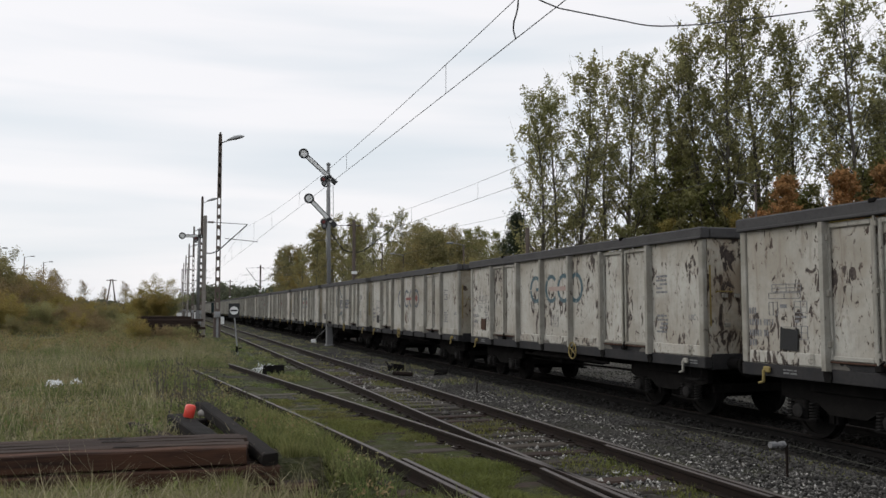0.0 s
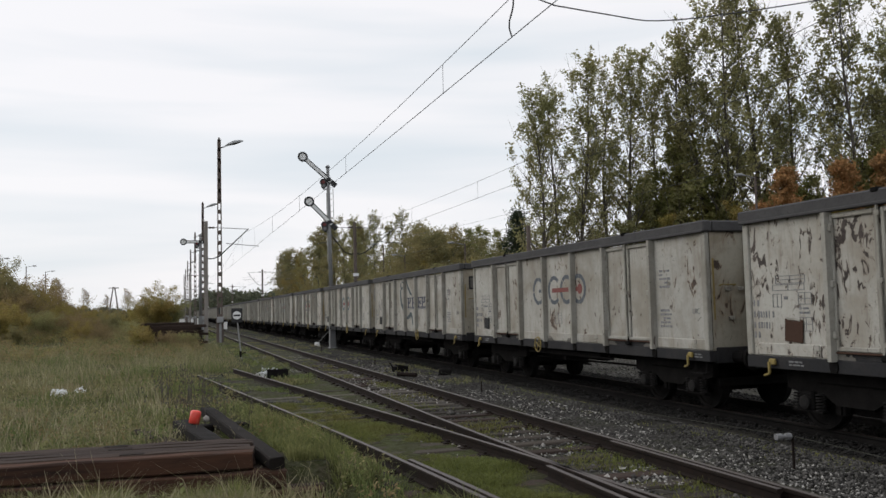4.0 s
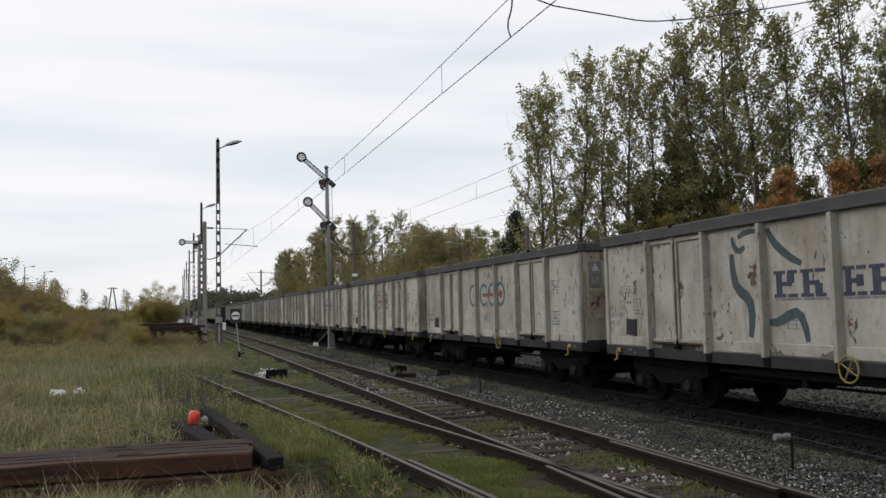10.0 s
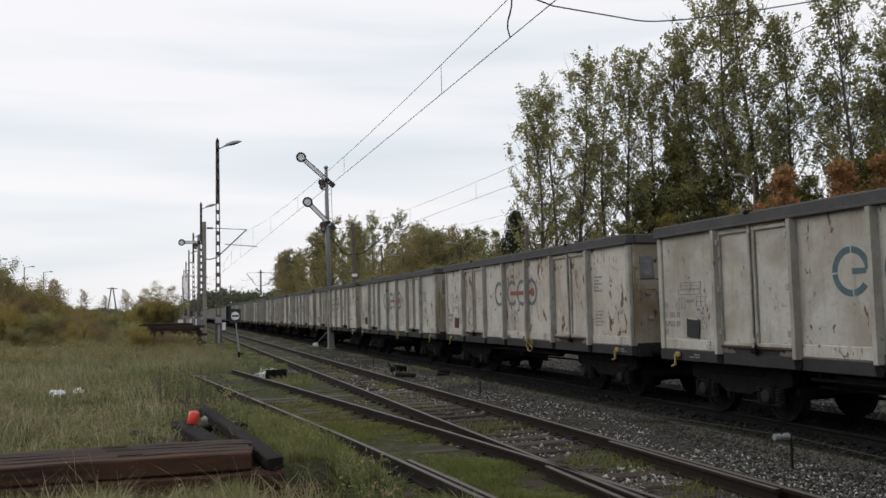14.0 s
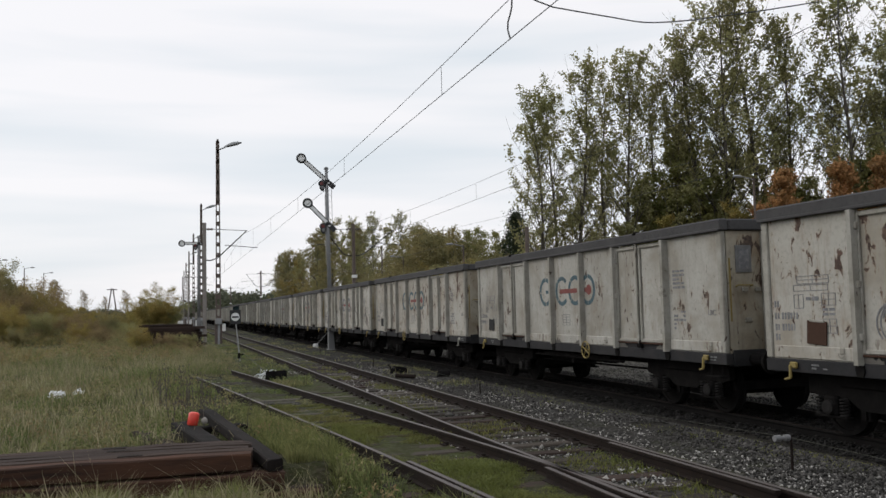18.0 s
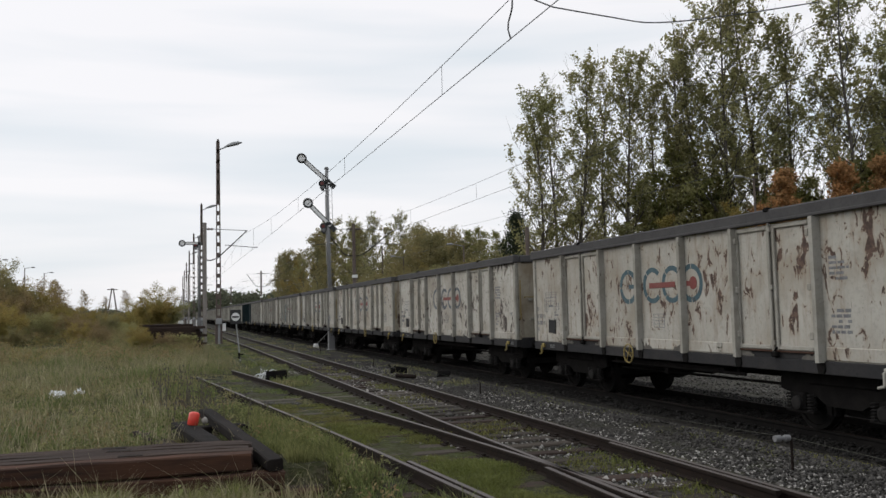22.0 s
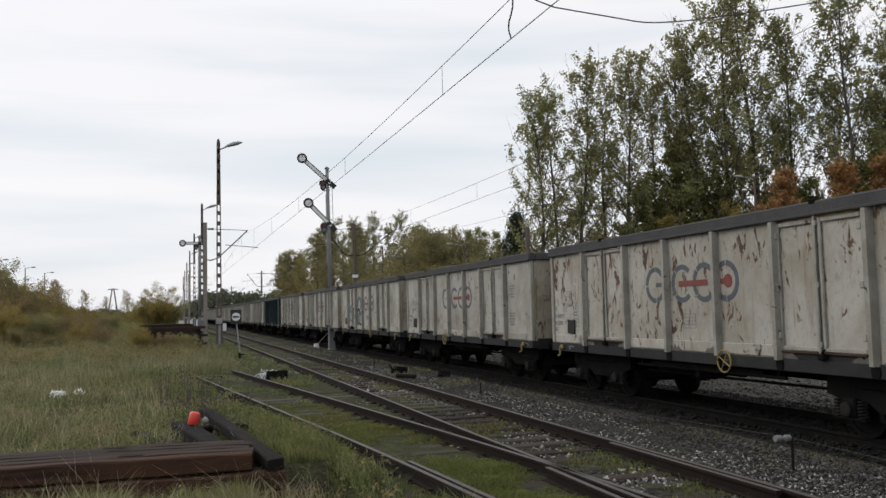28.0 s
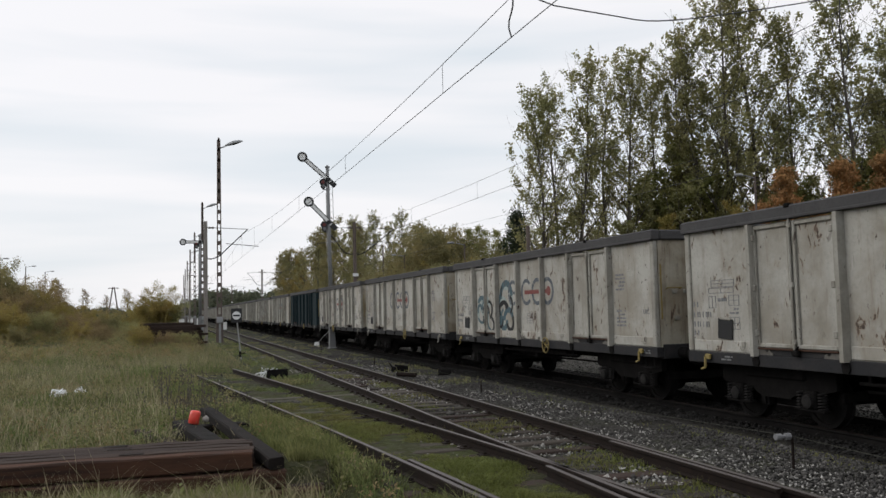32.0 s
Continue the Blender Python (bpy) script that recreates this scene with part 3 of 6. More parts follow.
def splash_mesh(seed):
    """A ragged low patch of grime, a few millimetres thick."""
    rnd = random.Random(seed)
    top = [(0.24 - 0.04 * i, (0.04 + 0.09 * math.sin(i / 12 * math.pi)) * rnd.uniform(0.4, 1.3)) for i in range(13)]
    v = [(d, q, z) for d in (-0.018, 0.0) for q, z in [(0.25, 0.0)] + top + [(-0.25, 0.0)]]
    n = len(v) // 2
    return Geo().add(v, [tuple(range(n)), tuple(range(2 * n - 1, n - 1, -1))] + [(i, n + i, n + (i + 1) % n, (i + 1) % n) for i in range(n)]).mesh("grime_splash", SOOTSPLASH)


SPLASH = [splash_mesh(q) for q in (1, 2, 3)]


def wagon_template():
    w = thing("coal_wagon", (0, 0, 0), "weathered white open coal wagon with rust-chipped ribbed sides", "wagon", "coal wagons of the train")
    for side in (-1, 1):
        x = side * WALL_X
        # panels
        for k, (a, b, z0) in enumerate(((0.06, POST_U[0], Z_ST), (POST_U[1], POST_U[2], Z_ST), (POST_U[2], POST_U[3], Z_ST),
                                        (POST_U[3], POST_U[4], Z_ST), (POST_U[5], BODY - 0.06, Z_ST))):
            part("side_panel", Geo().box((x, wy((a + b) / 2), (z0 + Z_RB) / 2), (0.05, b - a - 0.004, Z_RB - z0)), WHITE, w)
        # doors, two leaves each
        for a, b in ((POST_U[0], POST_U[1]), (POST_U[4], POST_U[5])):
            mid = (a + b) / 2
            for l0, l1 in ((a + 0.06, mid - 0.02), (mid + 0.02, b - 0.03)):
                g = Geo().box((x, wy((l0 + l1) / 2), (Z_DOOR + Z_RB - 0.03) / 2), (0.04, l1 - l0, Z_RB - 0.03 - Z_DOOR))
                d = part("door_leaf", g, WHITE, w, "white-painted side door leaf")
                fr = Geo()
                xo = x + side * 0.04
                for yy in (wy(l0) - 0.045, wy(l1) + 0.045):
                    fr.box((xo, yy, (Z_DOOR + Z_RB - 0.03) / 2), (0.045, 0.07, Z_RB - 0.05 - Z_DOOR), ch=0.012)
                for zz in (Z_DOOR + 0.045, Z_RB - 0.08):
                    fr.box((xo, wy((l0 + l1) / 2), zz), (0.044, l1 - l0 - 0.16, 0.07), ch=0.012)
                part("door_frame", fr, POSTS, d)
            g = Geo().tube((x + side * 0.085, wy(mid), Z_DOOR - 0.08), (x + side * 0.085, wy(mid), Z_RB + 0.10), 0.022, n=8)
            for zz in (Z_DOOR + 0.12, 2.1, Z_RB - 0.12):
                g.box((x + side * 0.07, wy(mid), zz), (0.06, 0.09, 0.08), ch=0.01)
            rod = part("lock_rod", g, POSTS, w, "upright door lock rod")
            g = Geo().box((x + side * 0.09, wy(mid) - 0.03, Z_DOOR - 0.06), (0.09, 0.14, 0.10), ch=0.02)
            g.tube((x + side * 0.09, wy(mid) - 0.02, Z_DOOR - 0.02), (x + side * 0.15, wy(mid) - 0.16, Z_DOOR + 0.05), 0.018)
            part("lock_handle", g, GRIME, rod)
            for yy in (wy(a) - 0.09, wy(b) + 0.10):
                for zz in (Z_DOOR + 0.25, 2.08, 2.93):
                    part("door_hinge", Geo().box((x + side * 0.075, yy, zz), (0.06, 0.09, 0.11), ch=0.012), POSTS, w)
            part("door_sill", Geo().box((x + side * 0.012, wy(mid), (Z_ST + Z_DOOR) / 2), (0.05, b - a - 0.16, Z_DOOR - Z_ST - 0.01)), SILL, w)
        # flanged foot of the panels, rusty door threshold, grime thrown up at the posts
        for a, b in ((0.06, POST_U[0]), (POST_U[1], POST_U[2]), (POST_U[2], POST_U[3]), (POST_U[3], POST_U[4]), (POST_U[5], BODY - 0.06)):
            part("panel_foot", Geo().box((x + side * 0.03, wy((a + b) / 2) - 0.045, Z_ST + 0.11), (0.03, b - a - 0.15, 0.20), ch=0.012), WHITE, w)
        for a, b in ((POST_U[0], POST_U[1]), (POST_U[4], POST_U[5])):
            part("threshold", Geo().box((x + side * 0.055, wy((a + b) / 2), Z_DOOR - 0.012), (0.05, b - a - 0.2, 0.03), ch=0.008), RUST, w, "rusty door threshold")
        for j, u in enumerate(POST_U):
            part("grime_splash", SPLASH[(j + (side > 0)) % 3], None, w, m=pose(x + side * 0.034, wy(u) + (0.16 if j % 2 else -0.2), Z_ST, 0, 0, 0 if side < 0 else 180))
        # posts
        for u in POST_U:
            g = Geo()
            y = wy(u) - 0.045
            pts = [(x + side * 0.024, y + 0.065), (x + side * 0.15, y + 0.04), (x + side * 0.15, y - 0.04), (x + side * 0.024, y - 0.065)]
            v = [(px, py, z) for z in (Z_ST - 0.03, Z_RB - 0.01) for px, py in pts]
            g.add(v, [(0, 1, 5, 4), (1, 2, 6, 5), (2, 3, 7, 6), (3, 0, 4, 7), (0, 3, 2, 1), (4, 5, 6, 7)])
            part("post", g, POSTS, w)
            if side > 0:
                continue
            v = [(side * (WALL_X + d), wy(u) - 0.045 + q, z) for d in (0.05, 0.085) for q, z in ((0.07, Z_ST - 0.035), (0.085, 0.86), (0.06, Z_SB + 0.01), (-0.05, Z_SB + 0.01), (-0.085, 0.82), (-0.07, Z_ST - 0.035))]
            part("post_foot", Geo().add(v, [(0, 1, 2, 3, 4, 5), (11, 10, 9, 8, 7, 6)] + [(i, 6 + i, 6 + (i + 1) % 6, (i + 1) % 6) for i in range(6)]), GRIME, w, "soot-black post foot on the sill")
        for u in (0.03, BODY - 0.03):
            part("corner_post", Geo().box((side * (WALL_X + 0.01), wy(u) + (0.045 if u > 1 else -0.045), (Z_ST + Z_RB) / 2), (0.10, 0.15, Z_RB - Z_ST), ch=0.018), POSTS, w)
        part("side_sill", Geo().box((side * (WALL_X - 0.02), 0, (Z_SB + Z_ST) / 2), (0.16, BODY + 0.02, Z_ST - Z_SB - 0.004), ch=0.012), SILL, w)
        # rim along the top
        g = Geo().box((side * (WALL_X + 0.015), 0, (Z_RB + Z_TOP) / 2 + 0.0), (0.19, BODY + 0.10, Z_TOP - Z_RB), ch=0.025)
        part("top_rim", g, RIM, w)
        for a, b in ((POST_U[0], POST_U[1]), (POST_U[4], POST_U[5])):
            part("rim_notch", Geo().box((side * (WALL_X + 0.06), wy((a + b) / 2), Z_TOP - 0.01), (0.14, 0.13, 0.07), ch=0.015), GRIME, w)
        part("rim_lip", Geo().box((side * (WALL_X + 0.10), 0, Z_RB + 0.02), (0.05, BODY + 0.02, 0.05), ch=0.01), RIM, w)
        # small things below the side
        for u in (0.66, BODY - 0.55):
            g = Geo()
            yy = wy(u)
            g.box((side * 1.50, yy, 0.86), (0.05, 0.15, 0.10), ch=0.015)
            g.box((side * 1.53, yy + 0.05, 0.76), (0.04, 0.05, 0.20), ch=0.012)
            g.tube((side * 1.53, yy + 0.05, 0.66), (side * 1.53, yy + 0.17, 0.63), 0.02)
            part("tow_hook", g, YELLOW, w, "chipped yellow rope hook")
        part("step", Geo().box((side * 1.42, wy(BODY - 0.35), 0.52), (0.22, 0.42, 0.03), ch=0.008)
             .tube((side * 1.42, wy(BODY - 0.52), 0.53), (side * 1.40, wy(BODY - 0.52), 0.76), 0.014)
             .tube((side * 1.42, wy(BODY - 0.18), 0.53), (side * 1.40, wy(BODY - 0.18), 0.76), 0.014), GRIME, w)
    # hand brake wheel on the near side
    hw = part("brake_wheel", Geo().rope([(0, 0.195 * math.cos(a), 0.195 * math.sin(a)) for a in np.linspace(0, 2 * math.pi, 25)], 0.016, 6), YELLOW, w,
              "yellow hand brake wheel", m=pose(-1.53, wy(7.5), 0.83), smooth=True)
    g = Geo().tube((0.17, 0, 0), (-0.01, 0, 0), 0.025)
    for k in range(4):
        a = math.pi * k / 2 + 0.5
        g.tube((0, 0, 0), (0, 0.19 * math.cos(a), 0.19 * math.sin(a)), 0.011, n=6)
    part("spokes", g, YELLOW, hw)
    # end walls with ribs
    for e in (-1, 1):
        y = e * (HALF - 0.03)
        wall = part("end_wall", Geo().box((0, y, (Z_ST + Z_RB) / 2), (2 * WALL_X - 0.10, 0.05, Z_RB - Z_ST)), ENDWALL, w)
        for xx in (-0.55, 0.55):
            part("end_rib", Geo().box((xx, y + e * 0.07, (Z_ST + Z_RB) / 2), (0.14, 0.09, Z_RB - Z_ST - 0.02), ch=0.015), POSTS, wall)
        if e < 0:
            part("corner_stripe", Geo().box((-1.30, y - 0.03, 2.1), (0.03, 0.012, 1.15)), YELLOW, wall, "chipped yellow corner stripe")
            part("grab_handle", Geo().rope([(-1.18, y - 0.03, 2.16), (-1.18, y - 0.10, 2.18), (-0.86, y - 0.10, 2.18), (-0.86, y - 0.03, 2.16)], 0.014, 6), YELLOW, wall, "worn yellow grab handle")
            for xx, zz in ((-1.0, 2.1), (-0.72, 2.1), (-0.95, 1.55), (0.2, 1.55)):
                part("end_bracket", Geo().box((xx, y - 0.05, zz), (0.12, 0.05, 0.08), ch=0.01), POSTS, wall)
        part("end_rim", Geo().box((0, e * (HALF - 0.02), (Z_RB + Z_TOP) / 2), (2 * WALL_X - 0.17, 0.17, Z_TOP - Z_RB - 0.01), ch=0.025), RIM, w)
        part("end_sill", Geo().box((0, e * (HALF - 0.06), 0.86), (2 * WALL_X - 0.2, 0.18, 0.30), ch=0.012), SILL, w)
        for xx in (-0.875, 0.875):
            b = part("buffer", Geo().turned((xx, e * HALF, 0.83), [(e * 0.02, 0.12), (e * 0.30, 0.11), (e * 0.31, 0.08), (e * 0.55, 0.08)], 14, "y"), GRIME, w)
            part("buffer_head", Geo().turned((xx, e * HALF, 0.83), [(e * 0.54, 0.21), (e * 0.57, 0.225), (e * 0.60, 0.21), (e * 0.615, 0.12)], 18, "y"), GRIME, b)
        g = Geo().box((0, e * (HALF + 0.16), 0.80), (0.06, 0.34, 0.14), ch=0.02)
        g.tube((0, e * (HALF + 0.28), 0.78), (0, e * (HALF + 0.58), 0.60), 0.035)
        part("coupling_hook", g, GRIME, w)
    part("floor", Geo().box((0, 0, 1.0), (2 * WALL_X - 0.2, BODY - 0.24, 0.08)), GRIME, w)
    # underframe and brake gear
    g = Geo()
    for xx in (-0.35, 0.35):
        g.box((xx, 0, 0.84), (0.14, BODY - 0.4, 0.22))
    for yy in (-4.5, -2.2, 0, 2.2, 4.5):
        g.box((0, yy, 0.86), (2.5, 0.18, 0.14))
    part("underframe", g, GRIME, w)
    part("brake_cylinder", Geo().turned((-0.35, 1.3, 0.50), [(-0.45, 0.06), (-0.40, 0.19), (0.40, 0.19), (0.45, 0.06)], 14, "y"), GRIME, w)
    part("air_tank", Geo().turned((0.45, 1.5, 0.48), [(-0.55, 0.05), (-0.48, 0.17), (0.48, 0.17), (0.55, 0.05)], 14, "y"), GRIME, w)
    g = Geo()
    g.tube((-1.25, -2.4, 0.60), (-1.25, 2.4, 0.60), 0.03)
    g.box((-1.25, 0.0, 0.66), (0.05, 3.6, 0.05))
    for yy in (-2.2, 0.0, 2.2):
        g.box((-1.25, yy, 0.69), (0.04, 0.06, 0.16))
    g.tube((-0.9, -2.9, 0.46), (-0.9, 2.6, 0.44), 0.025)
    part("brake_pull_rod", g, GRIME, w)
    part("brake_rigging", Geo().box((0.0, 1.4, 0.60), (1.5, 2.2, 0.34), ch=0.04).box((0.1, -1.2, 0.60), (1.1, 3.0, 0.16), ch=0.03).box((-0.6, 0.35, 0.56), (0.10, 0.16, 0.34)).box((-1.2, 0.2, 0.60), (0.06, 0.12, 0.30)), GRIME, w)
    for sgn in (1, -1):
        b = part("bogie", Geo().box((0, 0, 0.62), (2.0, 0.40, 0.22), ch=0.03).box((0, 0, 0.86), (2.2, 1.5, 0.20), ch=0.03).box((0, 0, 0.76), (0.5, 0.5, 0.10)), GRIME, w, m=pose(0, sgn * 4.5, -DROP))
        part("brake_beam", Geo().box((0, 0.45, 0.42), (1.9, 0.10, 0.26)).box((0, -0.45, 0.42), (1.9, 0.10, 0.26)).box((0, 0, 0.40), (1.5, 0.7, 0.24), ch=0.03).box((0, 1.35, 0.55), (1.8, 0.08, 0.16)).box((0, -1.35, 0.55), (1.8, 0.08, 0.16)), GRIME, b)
        for s in (-1, 1):
            v, xo = [], s * 1.0
            prof = [(-1.42, 0.93), (-1.42, 0.66), (-1.20, 0.60), (-0.62, 0.60), (-0.50, 0.52), (-0.36, 0.44), (0.36, 0.44), (0.50, 0.52),
                    (0.62, 0.60), (1.20, 0.60), (1.42, 0.66), (1.42, 0.93), (0.55, 0.93), (0.40, 0.90), (-0.40, 0.90), (-0.55, 0.93)]
            n = len(prof)
            for dx in (-0.06, 0.06):
                v += [(xo + dx, py, pz) for py, pz in prof]
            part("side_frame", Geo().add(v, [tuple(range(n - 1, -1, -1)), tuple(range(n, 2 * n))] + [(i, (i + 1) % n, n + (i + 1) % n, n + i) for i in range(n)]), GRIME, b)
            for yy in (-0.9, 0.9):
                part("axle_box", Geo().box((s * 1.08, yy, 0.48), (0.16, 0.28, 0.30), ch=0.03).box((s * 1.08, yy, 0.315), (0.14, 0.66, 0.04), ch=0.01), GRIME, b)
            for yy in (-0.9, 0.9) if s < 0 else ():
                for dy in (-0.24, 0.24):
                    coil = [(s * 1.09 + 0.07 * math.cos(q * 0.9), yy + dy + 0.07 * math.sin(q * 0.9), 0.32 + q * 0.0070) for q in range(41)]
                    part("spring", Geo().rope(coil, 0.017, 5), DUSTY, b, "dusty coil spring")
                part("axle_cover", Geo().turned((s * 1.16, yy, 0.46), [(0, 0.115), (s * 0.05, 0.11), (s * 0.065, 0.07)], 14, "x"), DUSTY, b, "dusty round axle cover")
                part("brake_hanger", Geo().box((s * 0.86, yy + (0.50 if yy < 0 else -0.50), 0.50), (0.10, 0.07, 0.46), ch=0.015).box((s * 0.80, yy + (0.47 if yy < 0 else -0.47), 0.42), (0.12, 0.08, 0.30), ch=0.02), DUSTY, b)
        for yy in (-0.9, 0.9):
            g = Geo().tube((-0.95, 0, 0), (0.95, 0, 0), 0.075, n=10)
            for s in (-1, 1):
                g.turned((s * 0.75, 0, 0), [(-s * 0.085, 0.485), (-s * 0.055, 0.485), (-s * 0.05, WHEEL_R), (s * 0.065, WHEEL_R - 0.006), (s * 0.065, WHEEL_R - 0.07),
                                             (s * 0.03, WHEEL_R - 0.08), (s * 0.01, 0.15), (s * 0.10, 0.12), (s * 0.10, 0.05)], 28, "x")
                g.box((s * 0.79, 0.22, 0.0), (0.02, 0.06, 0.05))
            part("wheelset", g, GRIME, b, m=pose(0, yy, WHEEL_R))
    # plates and stencilled notices that all the wagons share
    lp = part("label_plate", Geo().box((0, 0, 0), (0.02, 0.40, 0.36), ch=0.004), PLATE, w, "dark hinged label plate", m=pose(-WALL_X - 0.045, wy(1.13), 1.37, 4, 0, 0))
    part("plate_hinge", Geo().box((-0.005, 0, 0.18), (0.03, 0.30, 0.04), ch=0.008), POSTS, lp)
    return w


SIDE = -WALL_X - 0.027


def stencil(w, u0, u1, z, h, seed):
    """One line of bold characters made unreadable: plain bars of their width."""
    g, u, rnd = Geo(), u0, random.Random(seed)
    while u < u1 - 0.03:
        g.box((SIDE, wy(u + 0.03), z), (0.006, rnd.choice((0.034, 0.04, 0.02)), h * rnd.uniform(0.85, 1)))
        u += rnd.choice((0.062, 0.066, 0.1))
    return tagged(part("stencilled_number", g, MARKS, w, "dark stencilled running number"), kind="stuff")


def word_mesh(text, size, mat):
    c = bpy.data.curves.new("word", "FONT")
    c.body, c.size, c.extrude = text, size, 0.002
    ob = bpy.data.objects.new("word", c)
    me = bpy.data.meshes.new_from_object(ob)
    bpy.data.objects.remove(ob)
    bpy.data.curves.remove(c)
    me.transform(Matrix(((0, 0, -1, 0), (-1, 0, 0, 0), (0, 1, 0, 0), (0, 0, 0, 1))))
    me.name = "painted_word"
    me.materials.clear()
    me.materials.append(mat)
    return me


WORD = word_mesh("UIC", 0.15, MARKS)


def bars(w, u0, u1, z0, z1, lines, mat=None, fill=0.8, seed=0, x=None):
    """Rows of small unreadable notices, as plain bars."""
    rnd = random.Random(seed)
    g = Geo()
    h = (z1 - z0) / lines
    for k in range(lines):
        zz = z1 - (k + 0.5) * h
        u = u0
        while u < u1 - 0.03:
            ln = rnd.uniform(0.05, 0.16)
            ln = min(ln, u1 - u)
            if rnd.random() < fill:
                g.box((x or SIDE, wy(u + ln / 2), zz), (0.006, ln, h * rnd.uniform(0.45, 0.65)))
            u += ln + 0.025
    return tagged(part("stencilled_notice", g, mat or MARKS, w, "grey stencilled notice"), kind="stuff")


def frame_mark(w, u0, u1, z0, z1, rows=2, mat=None):
    g = Geo()
    for zz in np.linspace(z0, z1, rows):
        g.box((SIDE, wy((u0 + u1) / 2), zz), (0.006, u1 - u0, 0.010))
    for u in (u0, u1, (u0 + u1) / 2):
        g.box((SIDE - 0.001, wy(u), (z0 + z1) / 2), (0.006, 0.010, z1 - z0))
    return part("stencilled_frame", g, mat or MARKS, w, "thin outlined load table")


def logo_rings(w, ink, red, z=2.262):
    """Four broken rings in a row, the middle pair crossed by a bar, the last one with a dot."""
    x = SIDE + 0.001
    r0, r1 = 0.272, 0.372

    def ring(u, spans):
        g = Geo()
        for a0, a1 in spans:
            g.arc(x, wy(u), z, r0, r1, a0, a1, n=max(6, int((a1 - a0) / 9)))
        return g

    part("painted_ring", ring(5.13, ((4, 86), (91, 181), (186, 272), (277, 322))).box((x - 0.002, wy(5.28), z), (0.005, 0.26, 0.085)), ink, w)
    part("painted_ring", ring(6.12, ((44, 132), (137, 222), (227, 316))), ink, w)
    part("painted_ring", ring(6.85, ((44, 132), (137, 222), (227, 316))), ink, w)
    part("painted_ring", ring(7.52, ((-148, -92), (-87, 87), (92, 148))), ink, w)
    if red:
        part("painted_bar", Geo().box((x - 0.006, wy(6.48), z - 0.005), (0.005, 0.96, 0.11)), red, w)
        if red is LOGO_PINK:
            return
        part("painted_dot", Geo().turned((x - 0.004, wy(7.58), z), [(-0.003, 0.125), (0.003, 0.125)], 20, "x").box((x - 0.006, wy(7.44), z - 0.005), (0.005, 0.16, 0.10)), red, w)


def logo_blocks(w):
    """Four heavy dark marks in a row, with a loose sweep of paint round them."""
    x = SIDE
    for u, wd, slant in ((6.11, 0.58, 1), (6.74, 0.57, -1), (7.60, 0.47, 0), (8.17, 0.60, 1)):
        g = Geo()
        g.box((x, wy(u - wd * 0.26), 2.125), (0.006, wd * 0.24, 0.36))
        g.box((x - 0.001, wy(u + wd * 0.22), 2.125 + 0.10 * slant), (0.006, wd * 0.28, 0.17))
        g.box((x - 0.002, wy(u), 2.125), (0.006, wd * 0.5, 0.07))
        for zz in (1.935, 2.315):
            g.box((x - 0.003, wy(u - wd * 0.23), zz), (0.006, wd * 0.48, 0.055)).box((x - 0.003, wy(u + wd * 0.29), zz), (0.006, wd * 0.38, 0.055))
        tagged(part("painted_mark", g, LOGO_NAVY, w, "heavy dark navy painted mark"), kind="stuff")
        part("mark_shadow", Geo().box((x + 0.001, wy(u + 0.05), 1.875), (0.006, wd, 0.035)), MARKS, w)
    for pth, half in (([(4.73, 2.70), (4.75, 2.42), (4.81, 2.16), (4.95, 2.02), (5.10, 1.94), (5.20, 1.82), (5.23, 1.62), (5.21, 1.42), (5.17, 1.24)], 0.10),
                      ([(4.76, 2.99), (4.80, 2.86), (4.88, 2.76), (4.98, 2.74), (5.11, 2.80)], 0.06),
                      ([(4.93, 2.98), (5.10, 3.04), (5.26, 3.06), (5.43, 3.05)], 0.05),
                      ([(5.72, 3.06), (5.80, 2.92), (5.92, 2.78), (6.08, 2.66), (6.27, 2.54), (6.50, 2.44)], 0.075),
                      ([(5.68, 1.50), (5.86, 1.50), (6.02, 1.55), (6.18, 1.62), (6.34, 1.66), (6.46, 1.58), (6.53, 1.42), (6.58, 1.20)], 0.085)):
        v, n = [], len(pth)
        for i, (a, b) in enumerate(pth):
            du, dz = pth[min(i + 1, n - 1)][0] - pth[max(i - 1, 0)][0], pth[min(i + 1, n - 1)][1] - pth[max(i - 1, 0)][1]
            ln = math.hypot(du, dz)
            k = half * (0.35 + 0.65 * math.sin(math.pi * min(1, (i + 0.6) / n)) ** 0.6)
            nu, nz = -dz / ln * k, du / ln * k
            v += [(x, wy(a + nu), b + nz), (x, wy(a - nu), b - nz), (x - 0.004, wy(a - nu), b - nz), (x - 0.004, wy(a + nu), b + nz)]
        f = [(i * 4 + k, i * 4 + (k + 1) % 4, i * 4 + 4 + (k + 1) % 4, i * 4 + 4 + k) for i in range(n - 1) for k in range(4)]
        g = Geo().add(v, f + [(3, 2, 1, 0), (4 * n - 4, 4 * n - 3, 4 * n - 2, 4 * n - 1)])
        part("painted_sweep", g, SWEEP, w, "loose dark teal spray sweep")


